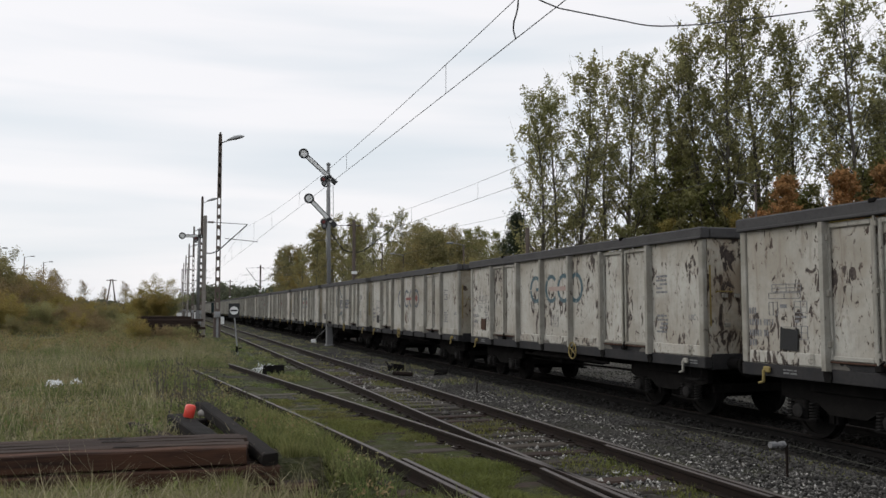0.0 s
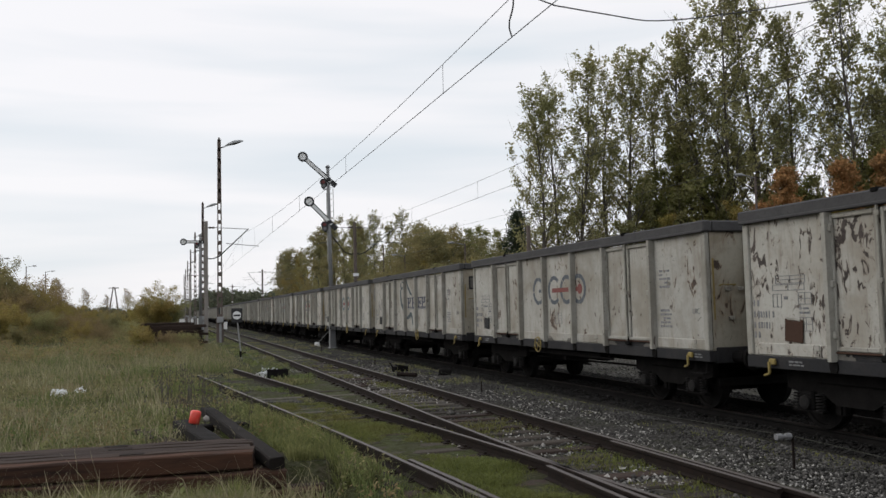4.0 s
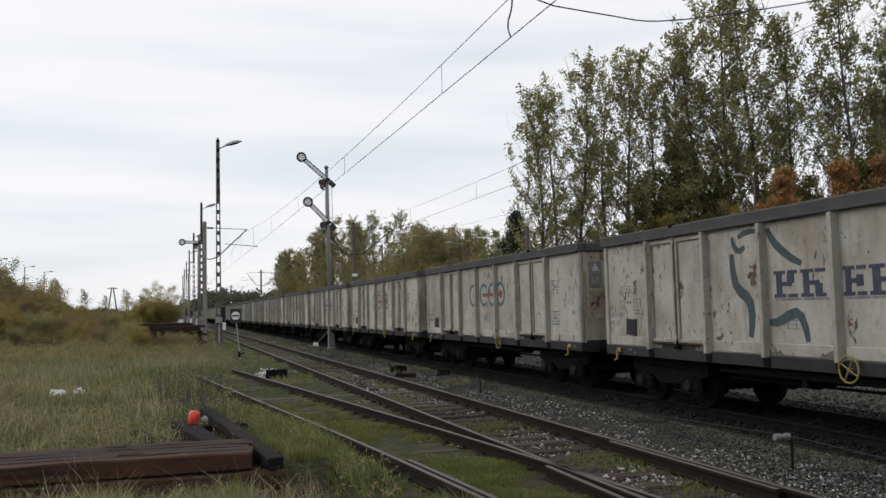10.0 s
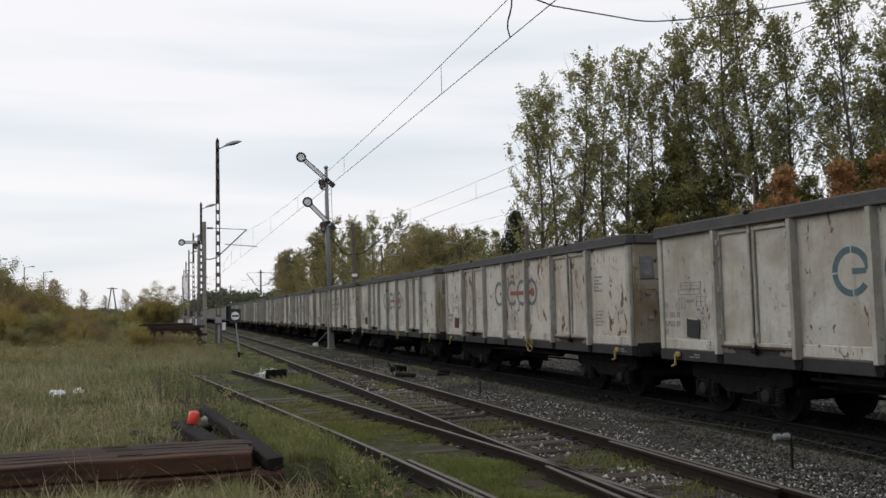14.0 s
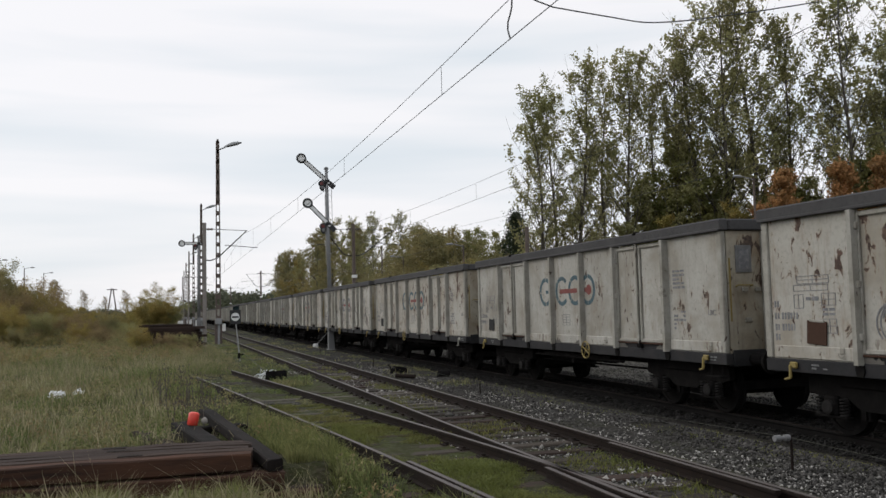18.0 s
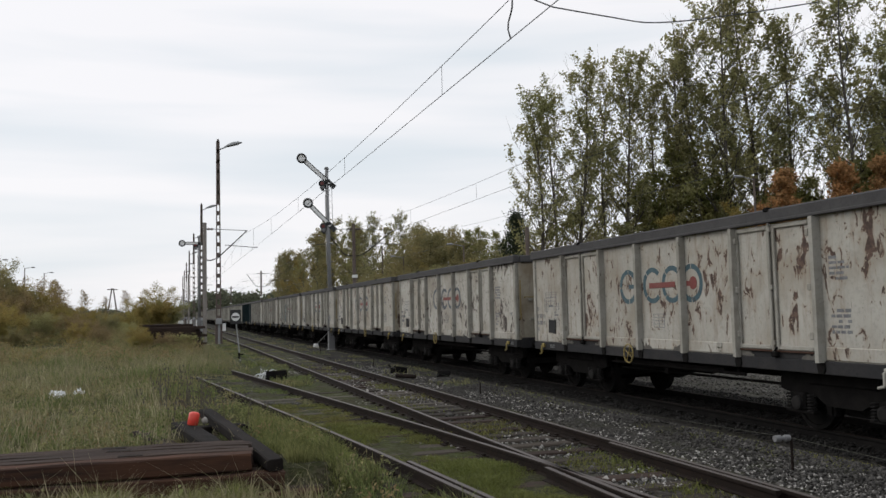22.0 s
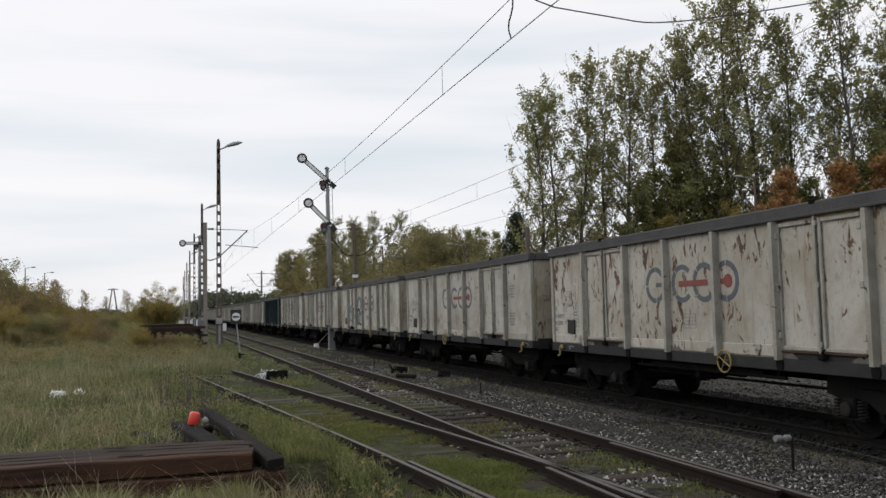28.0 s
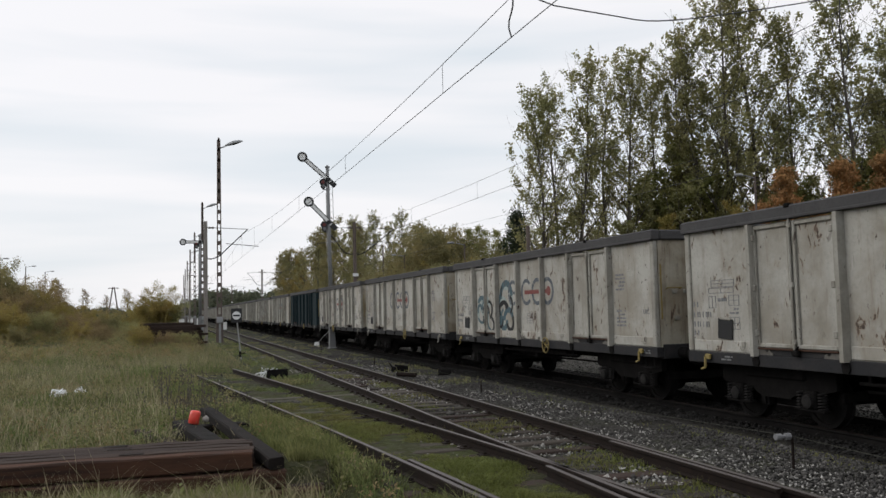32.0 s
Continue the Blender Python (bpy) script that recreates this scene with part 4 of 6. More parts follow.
def graffiti(w, u0, u1, z0, z1, inks, n, seed, broad=0.09):
    """Loose rounded strokes of spray paint, no letters."""
    rnd = random.Random(seed)
    for q, ink in enumerate(inks):
        for _ in range(n):
            r = rnd.uniform(0.12, 0.34)
            u, z, a = rnd.uniform(u0 + r, u1 - r), rnd.uniform(z0 + r, z1 - r), rnd.uniform(0, 360)
            g = Geo().arc(SIDE + 0.004 - 0.0015 * q - rnd.random() * 0.001, wy(u), z, r, r + rnd.uniform(0.4, 1.0) * broad, a, a + rnd.uniform(70, 210), n=12)
            part("spray_stroke", g, ink, w, "faded spray paint stroke")


wagons = {}


def train():
    first = wagon_template()
    wagons[-1] = first
    for k in range(0, 31):
        wagons[k] = copy_thing(first, pose(0, 0, 0))
    small = ("door_hinge", "grime_splash", "post_foot", "spring", "axle_cover", "brake_hanger", "lock_handle", "threshold", "rim_notch")
    for k, w in wagons.items():
        near = k <= 12
        # the wagons that stay far off go without their smallest parts
        for o in list(w.children_recursive) if k > 14 else ():
            if o.name.split(".")[0] in small:
                bpy.data.objects.remove(o)
        if k == 13:
            tagged(w, "dark teal-blue open coal wagon with dirty ribbed sides")
            for o in w.children_recursive:
                if o.data and o.data.materials[0] in (WHITE, POSTS, ENDWALL):
                    o.material_slots[0].link = "OBJECT"
                    o.material_slots[0].material = TEAL
        if k in (-1, 0, 4, 6, 7, 8, 12, 15, 18):
            skin = STREAKED if k in (4, 6, 8) else RUSTY
            tagged(w, "white open coal wagon with rust-streaked chipped sides" if skin is STREAKED else "white open coal wagon with badly flaking rusty sides")
            for o in w.children_recursive:
                if o.data and o.data.materials[0] in (WHITE, ENDWALL):
                    o.material_slots[0].link = "OBJECT"
                    o.material_slots[0].material = skin if o.data.materials[0] is WHITE else PEELED if k < 1 else ENDWALL
        if k in (0, 4):
            for o in w.children:
                if o.name.startswith("label_plate"):
                    o.material_slots[0].link = "OBJECT"
                    o.material_slots[0].material = RUST
        for o in w.children:
            if o.name.startswith("brake_wheel") and k in (1, 6, 7, 9, 12, 15, 16, 20, 23):
                o.matrix_basis = pose(-1.53, wy(5.2), 0.83)
        if near:
            for zz, wd in ((1.82, 0.25), (1.63, 0.64), (1.45, 0.55), (1.29, 0.24)):
                stencil(w, 0.10, 0.10 + wd, zz, 0.115, k)
            frame_mark(w, 0.74, 1.40, 2.13, 2.25, 3)
            frame_mark(w, 0.66, 1.38, 2.02, 2.11, 2)
            frame_mark(w, 0.66, 0.86, 1.75, 1.96, 2)
            frame_mark(w, 1.24, 1.52, 1.79, 1.97, 3)
            frame_mark(w, 1.25, 1.52, 1.37, 1.58, 3)
            bars(w, 1.25, 1.5, 1.62, 1.76, 2, seed=k + 31, fill=0.8)
            bars(w, 0.92, 1.18, 1.84, 1.95, 1, seed=k + 71, fill=0.8)
            for u, ln in ((1.62, 0.10), (8.35, 0.16), (12.35, 0.08)):
                part("tie_ring", Geo().box((-WALL_X - 0.045, wy(u), 1.11), (0.03, ln, 0.10), ch=0.012).arc(-WALL_X - 0.07, wy(u), 1.06, 0.045, 0.065, 160, 380, n=10), POSTS, w)
            bars(w, 1.0, 1.32, 0.80, 0.90, 2, seed=k + 50, mat=PALE_MARKS, x=-WALL_X - 0.062)
            bars(w, 12.2, 12.58, 0.80, 0.90, 2, seed=k + 60, mat=PALE_MARKS, x=-WALL_X - 0.062)
            part("painted_word", WORD, None, w, "small grey stencilled word", m=pose(SIDE - 0.001, wy(12.27), 1.64))
            frame_mark(w, 6.12, 6.52, 1.40, 1.67, 5)
            bars(w, 11.15, 11.55, 2.15, 2.55, 5, seed=k + 9)
            bars(w, 11.15, 11.55, 1.35, 1.75, 5, seed=k + 19)
        if k == 2:
            part("notice_board", Geo().box((-1.0, -HALF - 0.005, 2.72), (0.32, 0.02, 0.46), ch=0.004), SILL, w, "dark framed notice board")
            part("faded_notice", Geo().box((-1.0, -HALF - 0.016, 2.72), (0.22, 0.008, 0.34)), SOOTSPLASH, w)
        if k == 3:
            part("notice_board", Geo().box((-1.02, -HALF - 0.005, 2.62), (0.34, 0.02, 0.62), ch=0.004), PALE_MARKS, w, "grey notice board with warning triangle")
            part("warning_triangle", Geo().add([(-1.13, -HALF - 0.02, 2.70), (-0.91, -HALF - 0.02, 2.70), (-1.02, -HALF - 0.02, 2.89), (-1.13, -HALF - 0.012, 2.70), (-0.91, -HALF - 0.012, 2.70), (-1.02, -HALF - 0.012, 2.89)],
                                               [(0, 1, 2), (5, 4, 3), (0, 3, 4, 1), (1, 4, 5, 2), (2, 5, 3, 0)]), WHITE, w)
            part("red_notice", Geo().box((-1.02, -HALF - 0.016, 2.50), (0.20, 0.008, 0.24)), MARKS, w)
        if k in (4, 5):
            part("notice_board", Geo().box((-1.0, -HALF - 0.005, 2.66), (0.34, 0.02, 0.50), ch=0.004), PALE_MARKS, w, "grey framed notice board")
            part("faded_notice", Geo().box((-1.0, -HALF - 0.016, 2.66), (0.22, 0.008, 0.36)), MARKS, w)
        if k in (0, 6) or k > 10:
            for o in w.children:
                if o.name.startswith("tow_hook") and (k > 10 or o.data.vertices[0].co.y < 0):
                    o.material_slots[0].link = "OBJECT"
                    o.material_slots[0].material = POSTS
        if k == 13:
            continue
        if k == 2:
            logo_blocks(w)
        elif k == 0:
            logo_rings(w, LOGO_TEAL, LOGO_PINK, 2.37)
        elif k >= 0:
            logo_rings(w, LOGO_TEAL if k in (3, 5, 6, 14) else LOGO_BLUE, LOGO_RED)
    graffiti(wagons[10], 3.95, 5.05, 1.12, 2.5, (PALE_SPRAY, LOGO_TEAL, PLATE), 6, 4, 0.20)
    graffiti(wagons[10], 2.1, 3.8, 1.15, 2.3, (PALE_SPRAY, LOGO_TEAL, PLATE), 5, 9, 0.16)
    graffiti(wagons[4], 2.2, 2.95, 1.25, 1.8, (MARKS,), 4, 6, 0.03)
    graffiti(wagons[4], 6.0, 7.0, 1.35, 1.75, (MARKS,), 3, 7, 0.025)


train()


# ---------- masts, lamps and signals ----------
def ladder_pole(g, h, w0, w1, d, holes, z0):
    """A tapering post pierced by a row of windows."""
    for s in (-1, 1):
        v = []
        for z, wd in ((0, w0), (h, w1)):
            inner, outer = wd * 0.26, wd / 2
            v += [(s * inner, -d / 2, z), (s * outer, -d / 2, z), (s * outer, d / 2, z), (s * inner, d / 2, z)]
        g.add(v, [(0, 1, 5, 4), (1, 2, 6, 5), (2, 3, 7, 6), (3, 0, 4, 7), (3, 2, 1, 0), (4, 5, 6, 7)])
    step = (h - z0) / holes
    for k in range(holes + 1):
        z = z0 + k * step
        wd = w0 + (w1 - w0) * z / h
        g.box((0, 0, z), (wd * 0.54, d * 0.9, step * 0.38))
    g.box((0, 0, h - 2.2), (w1 * 0.78, d * 0.9, 4.4))


def lamp_mast(x, y, h=14.4, tilt=0.0):
    t = thing("yard_lamp", (x, y, GROUND_Z), "tall perforated brown concrete yard lamp with grey luminaire", "lamp", "yard lamps beside the sidings")
    g = Geo()
    ladder_pole(g, h, 0.38, 0.24, 0.20, 17, 1.9)
    part("pole", g, DARKPOST, t)
    part("arm", Geo().tube((0.05, 0, h - 0.62), (0.55, 0, h - 0.40), 0.045), GALV, t)
    hd = Geo().turned((0, 0, 0), [(-0.66, 0.05), (-0.45, 0.13), (-0.05, 0.21), (0.35, 0.17), (0.62, 0.05)], 14, "x")
    for i, (a, b, z) in enumerate(hd.v):
        hd.v[i] = (a, b, z if z > 0 else z * 0.45)
    part("luminaire", hd, GALV, t, "grey luminaire", m=pose(1.08, 0, h - 0.22, 0, -17, 0), smooth=True)
    part("foot", Geo().box((0, 0, 0.85), (0.50, 0.24, 1.9), ch=0.03), DARKPOST, t)
    part("cable_duct", Geo().box((0.02, -0.14, 0.7), (0.16, 0.06, 1.4), ch=0.015), GALV, t, "pale cable duct")
    part("cabinet", Geo().box((0, -0.2, 1.64), (0.42, 0.24, 0.42), ch=0.03), GALV, t, "pale grey switch box")
    part("socket_box", Geo().box((0.36, -0.12, 1.22), (0.24, 0.16, 0.52), ch=0.02), SIGNWHITE, t)
    return t


def cantilever(t, h, reach, s=1, zc=None):
    zt, zb = h - 0.5, h - 2.45
    g = Geo().rope([(0, 0, zb + 0.05), (s * 0.35, 0, zb), (s * 0.8, 0, zb + 0.15), (s * (reach - 0.35), 0, zt - 0.02)], 0.036, 6)
    part("bracket_tube", g, BLACK, t)
    part("tie_rod", Geo().tube((0, 0, zt + 0.1), (s * (reach - 0.3), 0, zt), 0.02), WIRE, t)
    part("insulator", Geo().turned((s * 0.35, 0, zt + 0.08), [(-0.2, 0.04), (-0.1, 0.08), (0, 0.04), (0.1, 0.08), (0.2, 0.04)], 10, "x"), DARKPOST, t)
    part("steady_arm", Geo().tube((s * (reach * 0.42), 0, h - 1.45), (s * (reach + 0.35), 0, h - 1.62), 0.022), WIRE, t)


def catenary_mast(x, y, h, arms, mat, label, wdt=0.23):
    t = thing("catenary_mast", (x, y, GROUND_Z), label, "mast", "overhead line masts")
    g = Geo().box((0, 0, h / 2 - 0.15), (wdt, wdt * 0.9, h + 0.3), ch=0.03)
    part("mast", g, mat, t)
    for reach, s in arms:
        cantilever(t, h, reach, s)
    return t


def number_plate(t, z, m=SIGNWHITE):
    part("plate", Geo().box((-0.0, -0.2, z), (0.42, 0.02, 0.22), ch=0.004), m, t, "small blank white plate")


for k in range(7):
    lamp_mast(3.12 + 0.02 * k, 62.0 + 36.3 * k)
for k in range(6):
    catenary_mast(2.02 + 0.25 * k, 57.0 + 70.5 * k, 8.05, [(3.0, 1)], CONCRETE, "grey concrete overhead line mast with long bracket")
for k in range(5):
    t = catenary_mast(13.1, 63.4 + 70.6 * k, 8.75, [(2.5, -1), (3.4, 1)], DARKPOST, "brown overhead line mast with two brackets")
    number_plate(t, 4.75)
catenary_mast(22.4, 52.0, 7.4, [], DARKPOST, "plain brown post at the wood's edge")


def disc_arm(t, z, up, reach=2.3):
    """A signal arm with a ringed disc at its tip, raised by up degrees."""
    m = pose(0, -0.12, z) @ Matrix.Rotation(radians(up), 4, "Y")
    g = Geo()
    for zz in (-0.12, 0.12):
        g.box((-reach / 2 + 0.35, 0, zz), (reach, 0.03, 0.05))
    g.box((0.42, 0, 0.0), (0.42, 0.035, 0.32), ch=0.01)
    a = part("signal_arm", g, BLACK, t, "black-edged white signal arm", m=m)
    part("white_strip", Geo().box((-reach / 2 + 0.30, 0, 0), (reach - 0.1, 0.02, 0.19)), SIGNWHITE, a)
    part("disc", Geo().turned((-reach + 0.22, 0, 0), [(-0.02, 0.215), (0.012, 0.215)], 26, "y"), SIGNWHITE, a)
    part("ring", Geo().rope([(-reach + 0.22 + 0.26 * math.cos(q), 0, 0.26 * math.sin(q)) for q in np.linspace(0, 2 * math.pi, 29)], 0.06, 8), BLACK, a, smooth=True)
    return a


def signal_lamp(t, z, x=-0.33):
    """Round spectacle with a dark red glass above a blind one, and the lantern behind it."""
    s = part("spectacle", Geo().turned((x, -0.10, z - 0.05), [(-0.03, 0.21), (0.03, 0.21)], 18, "y").turned((x + 0.03, -0.10, z - 0.30), [(-0.028, 0.17), (0.028, 0.17)], 18, "y"), BLACK, t)
    for dx, dz in ((0.0, -0.05), (0.03, -0.30)):
        part("lens", Geo().turned((x + dx, -0.14, z + dz), [(-0.02, 0.11), (0.01, 0.11)], 16, "y"), LENSRED if dz > -0.1 else DRUM, s)
    part("lantern", Geo().box((x + 0.18, 0.06, z - 0.12), (0.24, 0.26, 0.34), ch=0.04).turned((x + 0.18, 0.06, z + 0.09), [(-0.05, 0.10), (0.05, 0.07)], 12, "z"), BLACK, t)


def semaphore(x, y, h, arms, label, lean=0.0):
    t = thing("semaphore_signal", (x, y, GROUND_Z), label, "signal", "semaphore signals")
    t.matrix_basis = pose(x, y, GROUND_Z, 0, lean, 0)
    g = Geo()
    g.tube((0, 0, 0.9), (0, 0, h), 0.15, 0.105, 10)
    part("mast", g, SIGNAL_GREY, t, smooth=True)
    v = [(sx * a, sy * a, z) for z, a in ((-0.22, 0.29), (-0.16, 0.19), (1.9, 0.15)) for sx, sy in ((-1, -1), (1, -1), (1, 1), (-1, 1))]
    fs = [(r * 4 + i, r * 4 + (i + 1) % 4, r * 4 + 4 + (i + 1) % 4, r * 4 + 4 + i) for r in range(2) for i in range(4)] + [(3, 2, 1, 0), (8, 9, 10, 11)]
    part("foot", Geo().add(v, fs), SIGNAL_GREY, t)
    part("cap", Geo().turned((0, 0, h), [(0, 0.15), (0.08, 0.15), (0.16, 0.06)], 12, "z"), SIGNAL_GREY, t)
    for z, up, reach in arms:
        disc_arm(t, z, up, reach)
        signal_lamp(t, z - 0.12)
        part("arm_bracket", Geo().box((0.02, -0.1, z), (0.30, 0.14, 0.22), ch=0.03).box((-0.1, 0, z - 0.6), (0.5, 0.05, 0.05)), BLACK, t)
    part("pull_rod", Geo().tube((0.30, 0.02, h - 3.9), (0.30, 0.02, h - 0.9), 0.018), GALV, t)
    part("pull_rod", Geo().tube((-0.18, -0.1, h - 6.0), (-0.14, -0.1, h - 1.6), 0.014), GALV, t)
    g = Geo()
    for z in np.arange(2.2, h - 0.8, 0.38):
        g.box((0.17, 0.0, z), (0.14, 0.02, 0.02))
    part("climbing_irons", g, SIGNAL_GREY, t)
    part("lever_arm", Geo().tube((-0.15, -0.1, 0.9), (-1.0, -0.35, 0.12), 0.02).box((-0.12, -0.15, 1.35), (0.16, 0.16, 0.7), ch=0.02), SIGNAL_GREY, t)
    part("counterweight", Geo().box((-1.02, -0.36, -0.01), (0.30, 0.24, 0.28), ch=0.03).box((-1.02, -0.36, 0.17), (0.26, 0.22, 0.06), ch=0.01), SIGNWHITE, t, "whitened counterweight box")
    return t


semaphore(9.42, 52.9, 11.05, [(10.3, 42.0, 2.32), (7.62, 46.0, 2.0)], "grey two-arm semaphore signal, both white arms raised", -0.8)
semaphore(2.45, 84.0, 9.4, [(8.9, 0.0, 1.75)], "grey semaphore signal with one level arm", 0.0)


def relay_cabinet(x, y):
    t = thing("relay_cabinet", (x, y, GROUND_Z), "small pale trackside cabinet far along the sidings", "cabinet", "trackside cabinets")
    part("case", Geo().box((0, 0, 0.75), (0.8, 0.5, 1.3), ch=0.03), SIGNWHITE, t)
    part("roof", Geo().box((0, 0, 1.43), (0.92, 0.62, 0.07), ch=0.02), GALV, t)
    part("plinth", Geo().box((0, 0, 0.06), (0.7, 0.45, 0.14)), CONCRETE, t)


for x, y in ((1.3, 140.0), (2.7, 141.0), (4.1, 146.0)):
    relay_cabinet(x, y)


def round_sign(x, y):
    t = thing("warning_disc", (x, y, GROUND_Z - 0.13), "black square sign with white barred disc on thin post", "sign")
    part("post", Geo().tube((0.16, 0, 0.0), (-0.02, 0, 1.78), 0.03), GALV, t)
    b = part("board", Geo().box((-0.05, -0.03, 2.1), (0.47, 0.03, 0.62), ch=0.01), BLACK, t)
    part("disc", Geo().turned((-0.05, -0.05, 2.1), [(-0.006, 0.18), (0.006, 0.18)], 30, "y"), SIGNWHITE, b)
    part("bar", Geo().box((-0.05, -0.062, 2.1), (0.29, 0.008, 0.075)), BLACK, b)
    part("foot", Geo().box((0.10, 0, 0.40), (0.10, 0.12, 0.26), ch=0.02).tube((0.1, 0, 0.42), (0.30, -0.1, 0.46), 0.025), GRIME, t)
    return t


round_sign(2.72, 38.8)


# ---------- overhead wires ----------
def wire_run(name, pts, r, label, mat=None):
    return tagged(part(name, Geo().rope(pts, r, 5), mat or WIRE), label, "overhead wire")


def catenary(name, xf, zc, zm0, zm1, y_mast, span, y0, y1, label):
    """Carrier wire that sags between the masts, contact wire and droppers."""
    t = thing(name, (0, 0, 0), label, "overhead wire")
    sag = lambda y: zm0 + (zm1 - zm0) * (((y - y_mast) / span * 2) % 2 - 1) ** 2
    part("contact_wire", Geo().rope([(xf(y), y, zc) for y in np.arange(y0, y1, 5.0)], 0.0070, 5), WIRE, t)
    part("carrier_wire", Geo().rope([(xf(y), y, sag(y)) for y in np.arange(y0, y1, 2.5)], 0.0062, 5), WIRE, t)
    y = y_mast - span + 1.05
    while y < min(y1, 160):
        if y > y0 + 1 and name != "far_catenary":
            part("dropper", Geo().tube((xf(y), y, zc), (xf(y), y, sag(y)), 0.0045, n=5), WIRE, t)
        y += span / 8
    return t


catenary("loop_catenary", lambda y: 4.50 - 0.003 * max(0, y - 20), 5.60, 6.06, 7.1, 57.0, 70.5, 2.0, 330.0, "thin overhead wires above the empty siding")
catenary("running_catenary", lambda y: main_x(y) - 0.25, 5.85, 6.45, 7.4, 63.4, 70.6, 2.0, 330.0, "thin overhead wires above the train")
catenary("far_catenary", lambda y: 15.6, 5.7, 6.3, 7.3, 63.4, 70.6, 2.0, 330.0, "thin overhead wires above the hidden far track")
wire_run("jumper_cable", [(4.5, 10.75, 6.3), (5.01, 11.0, 6.25), (5.31, 11.1, 6.22), (5.8, 11.2, 6.225), (6.39, 11.3, 6.225), (6.8, 11.37, 6.222), (7.0, 11.4, 6.23), (7.25, 11.45, 6.265), (7.56, 11.5, 6.32), (8.02, 11.6, 6.42), (8.89, 11.7, 6.62), (9.5, 11.75, 6.755), (10.11, 11.8, 6.9), (10.76, 11.87, 7.06)],
         0.011, "slack cable looped between two overhead lines")
wire_run("hanging_feeder", [(4.5, 10.81, 5.6), (4.5, 10.86, 5.68), (4.5, 10.9, 5.76), (4.5, 10.88, 5.86), (4.5, 10.79, 5.94), (4.5, 10.73, 6.02), (4.5, 10.71, 6.15)], 0.012, "short bent feeder between the wires of the siding")

wire_run("hanging_feeder", [(10.74, 11.3, 5.85), (10.74, 11.26, 6.0), (10.74, 11.3, 6.15), (10.74, 11.38, 6.35), (10.74, 11.42, 6.6), (10.74, 11.40, 6.95)], 0.010, "short bent feeder between the wires of the running line")


def street_lamp(x, y, h, s=1):
    t = thing("street_lamp", (x, y, GROUND_Z), "slim grey street lamp with pale hooded head", "lamp", "street lamps away from the tracks")
    part("pole", Geo().tube((0, 0, 0), (0, 0, h), 0.09, 0.06), DARKPOST, t)
    part("arm", Geo().tube((0, 0, h - 0.1), (s * 0.7, 0, h + 0.05), 0.03), GALV, t)
    part("hood", Geo().turned((s * 1.05, 0, h + 0.06), [(-0.30, 0.04), (-0.20, 0.08), (0.14, 0.09), (0.30, 0.04)], 10, "x"), GALV, t, "pale lamp hood", smooth=True)


for x, y, h in ((-19.2, 108, 8.9), (-19.85, 133, 9.4), (-18.9, 145, 9.25)):
    street_lamp(x, y, h)
for x, y, h in ((20.5, 85.0, 8.7), (21.4, 80.0, 7.3), (20.7, 60.0, 6.85), (31.4, 40.4, 9.1)):
    street_lamp(x, y, h, -1)


def wood_pylon(x, y, h=9.5):
    t = thing("wooden_pylon", (x, y, GROUND_Z), "two-legged wooden power line pole far off", "pylon")
    for s in (-1, 1):
        part("leg", Geo().tube((s * 1.15, 0, 0), (s * 0.12, 0, h), 0.13, 0.10), DARKPOST, t)
    part("crossarm", Geo().box((0, 0, h - 0.2), (1.7, 0.14, 0.14)), DARKPOST, t)


wood_pylon(-9.9, 160.0, 7.2)


# ---------- trees and bushes ----------
def leaf_cloud(rng, centres, spread, per, size):
    """Leaves scattered round the clump centres; each a small bent pair of faces."""
    c = np.repeat(centres, per, axis=0)
    n = len(c)
    p = c + rng.normal(0, 1, (n, 3)) * np.repeat(spread, per)[:, None] * (1, 1, 0.8)
    a = rng.normal(0, 1, (n, 3))
    a /= np.linalg.norm(a, axis=1)[:, None]
    b = np.cross(a, rng.normal(0, 1, (n, 3)))
    b /= np.linalg.norm(b, axis=1)[:, None] + 1e-9
    s = size * rng.uniform(0.6, 1.3, (n, 1))
    nrm = np.cross(a, b) * s * 0.18
    v = np.stack([p - a * s, p + b * s * 0.55 + nrm, p + a * s, p - b * s * 0.55 + nrm], 1).reshape(-1, 3)
    f = np.arange(n * 4).reshape(-1, 4)
    return v, f


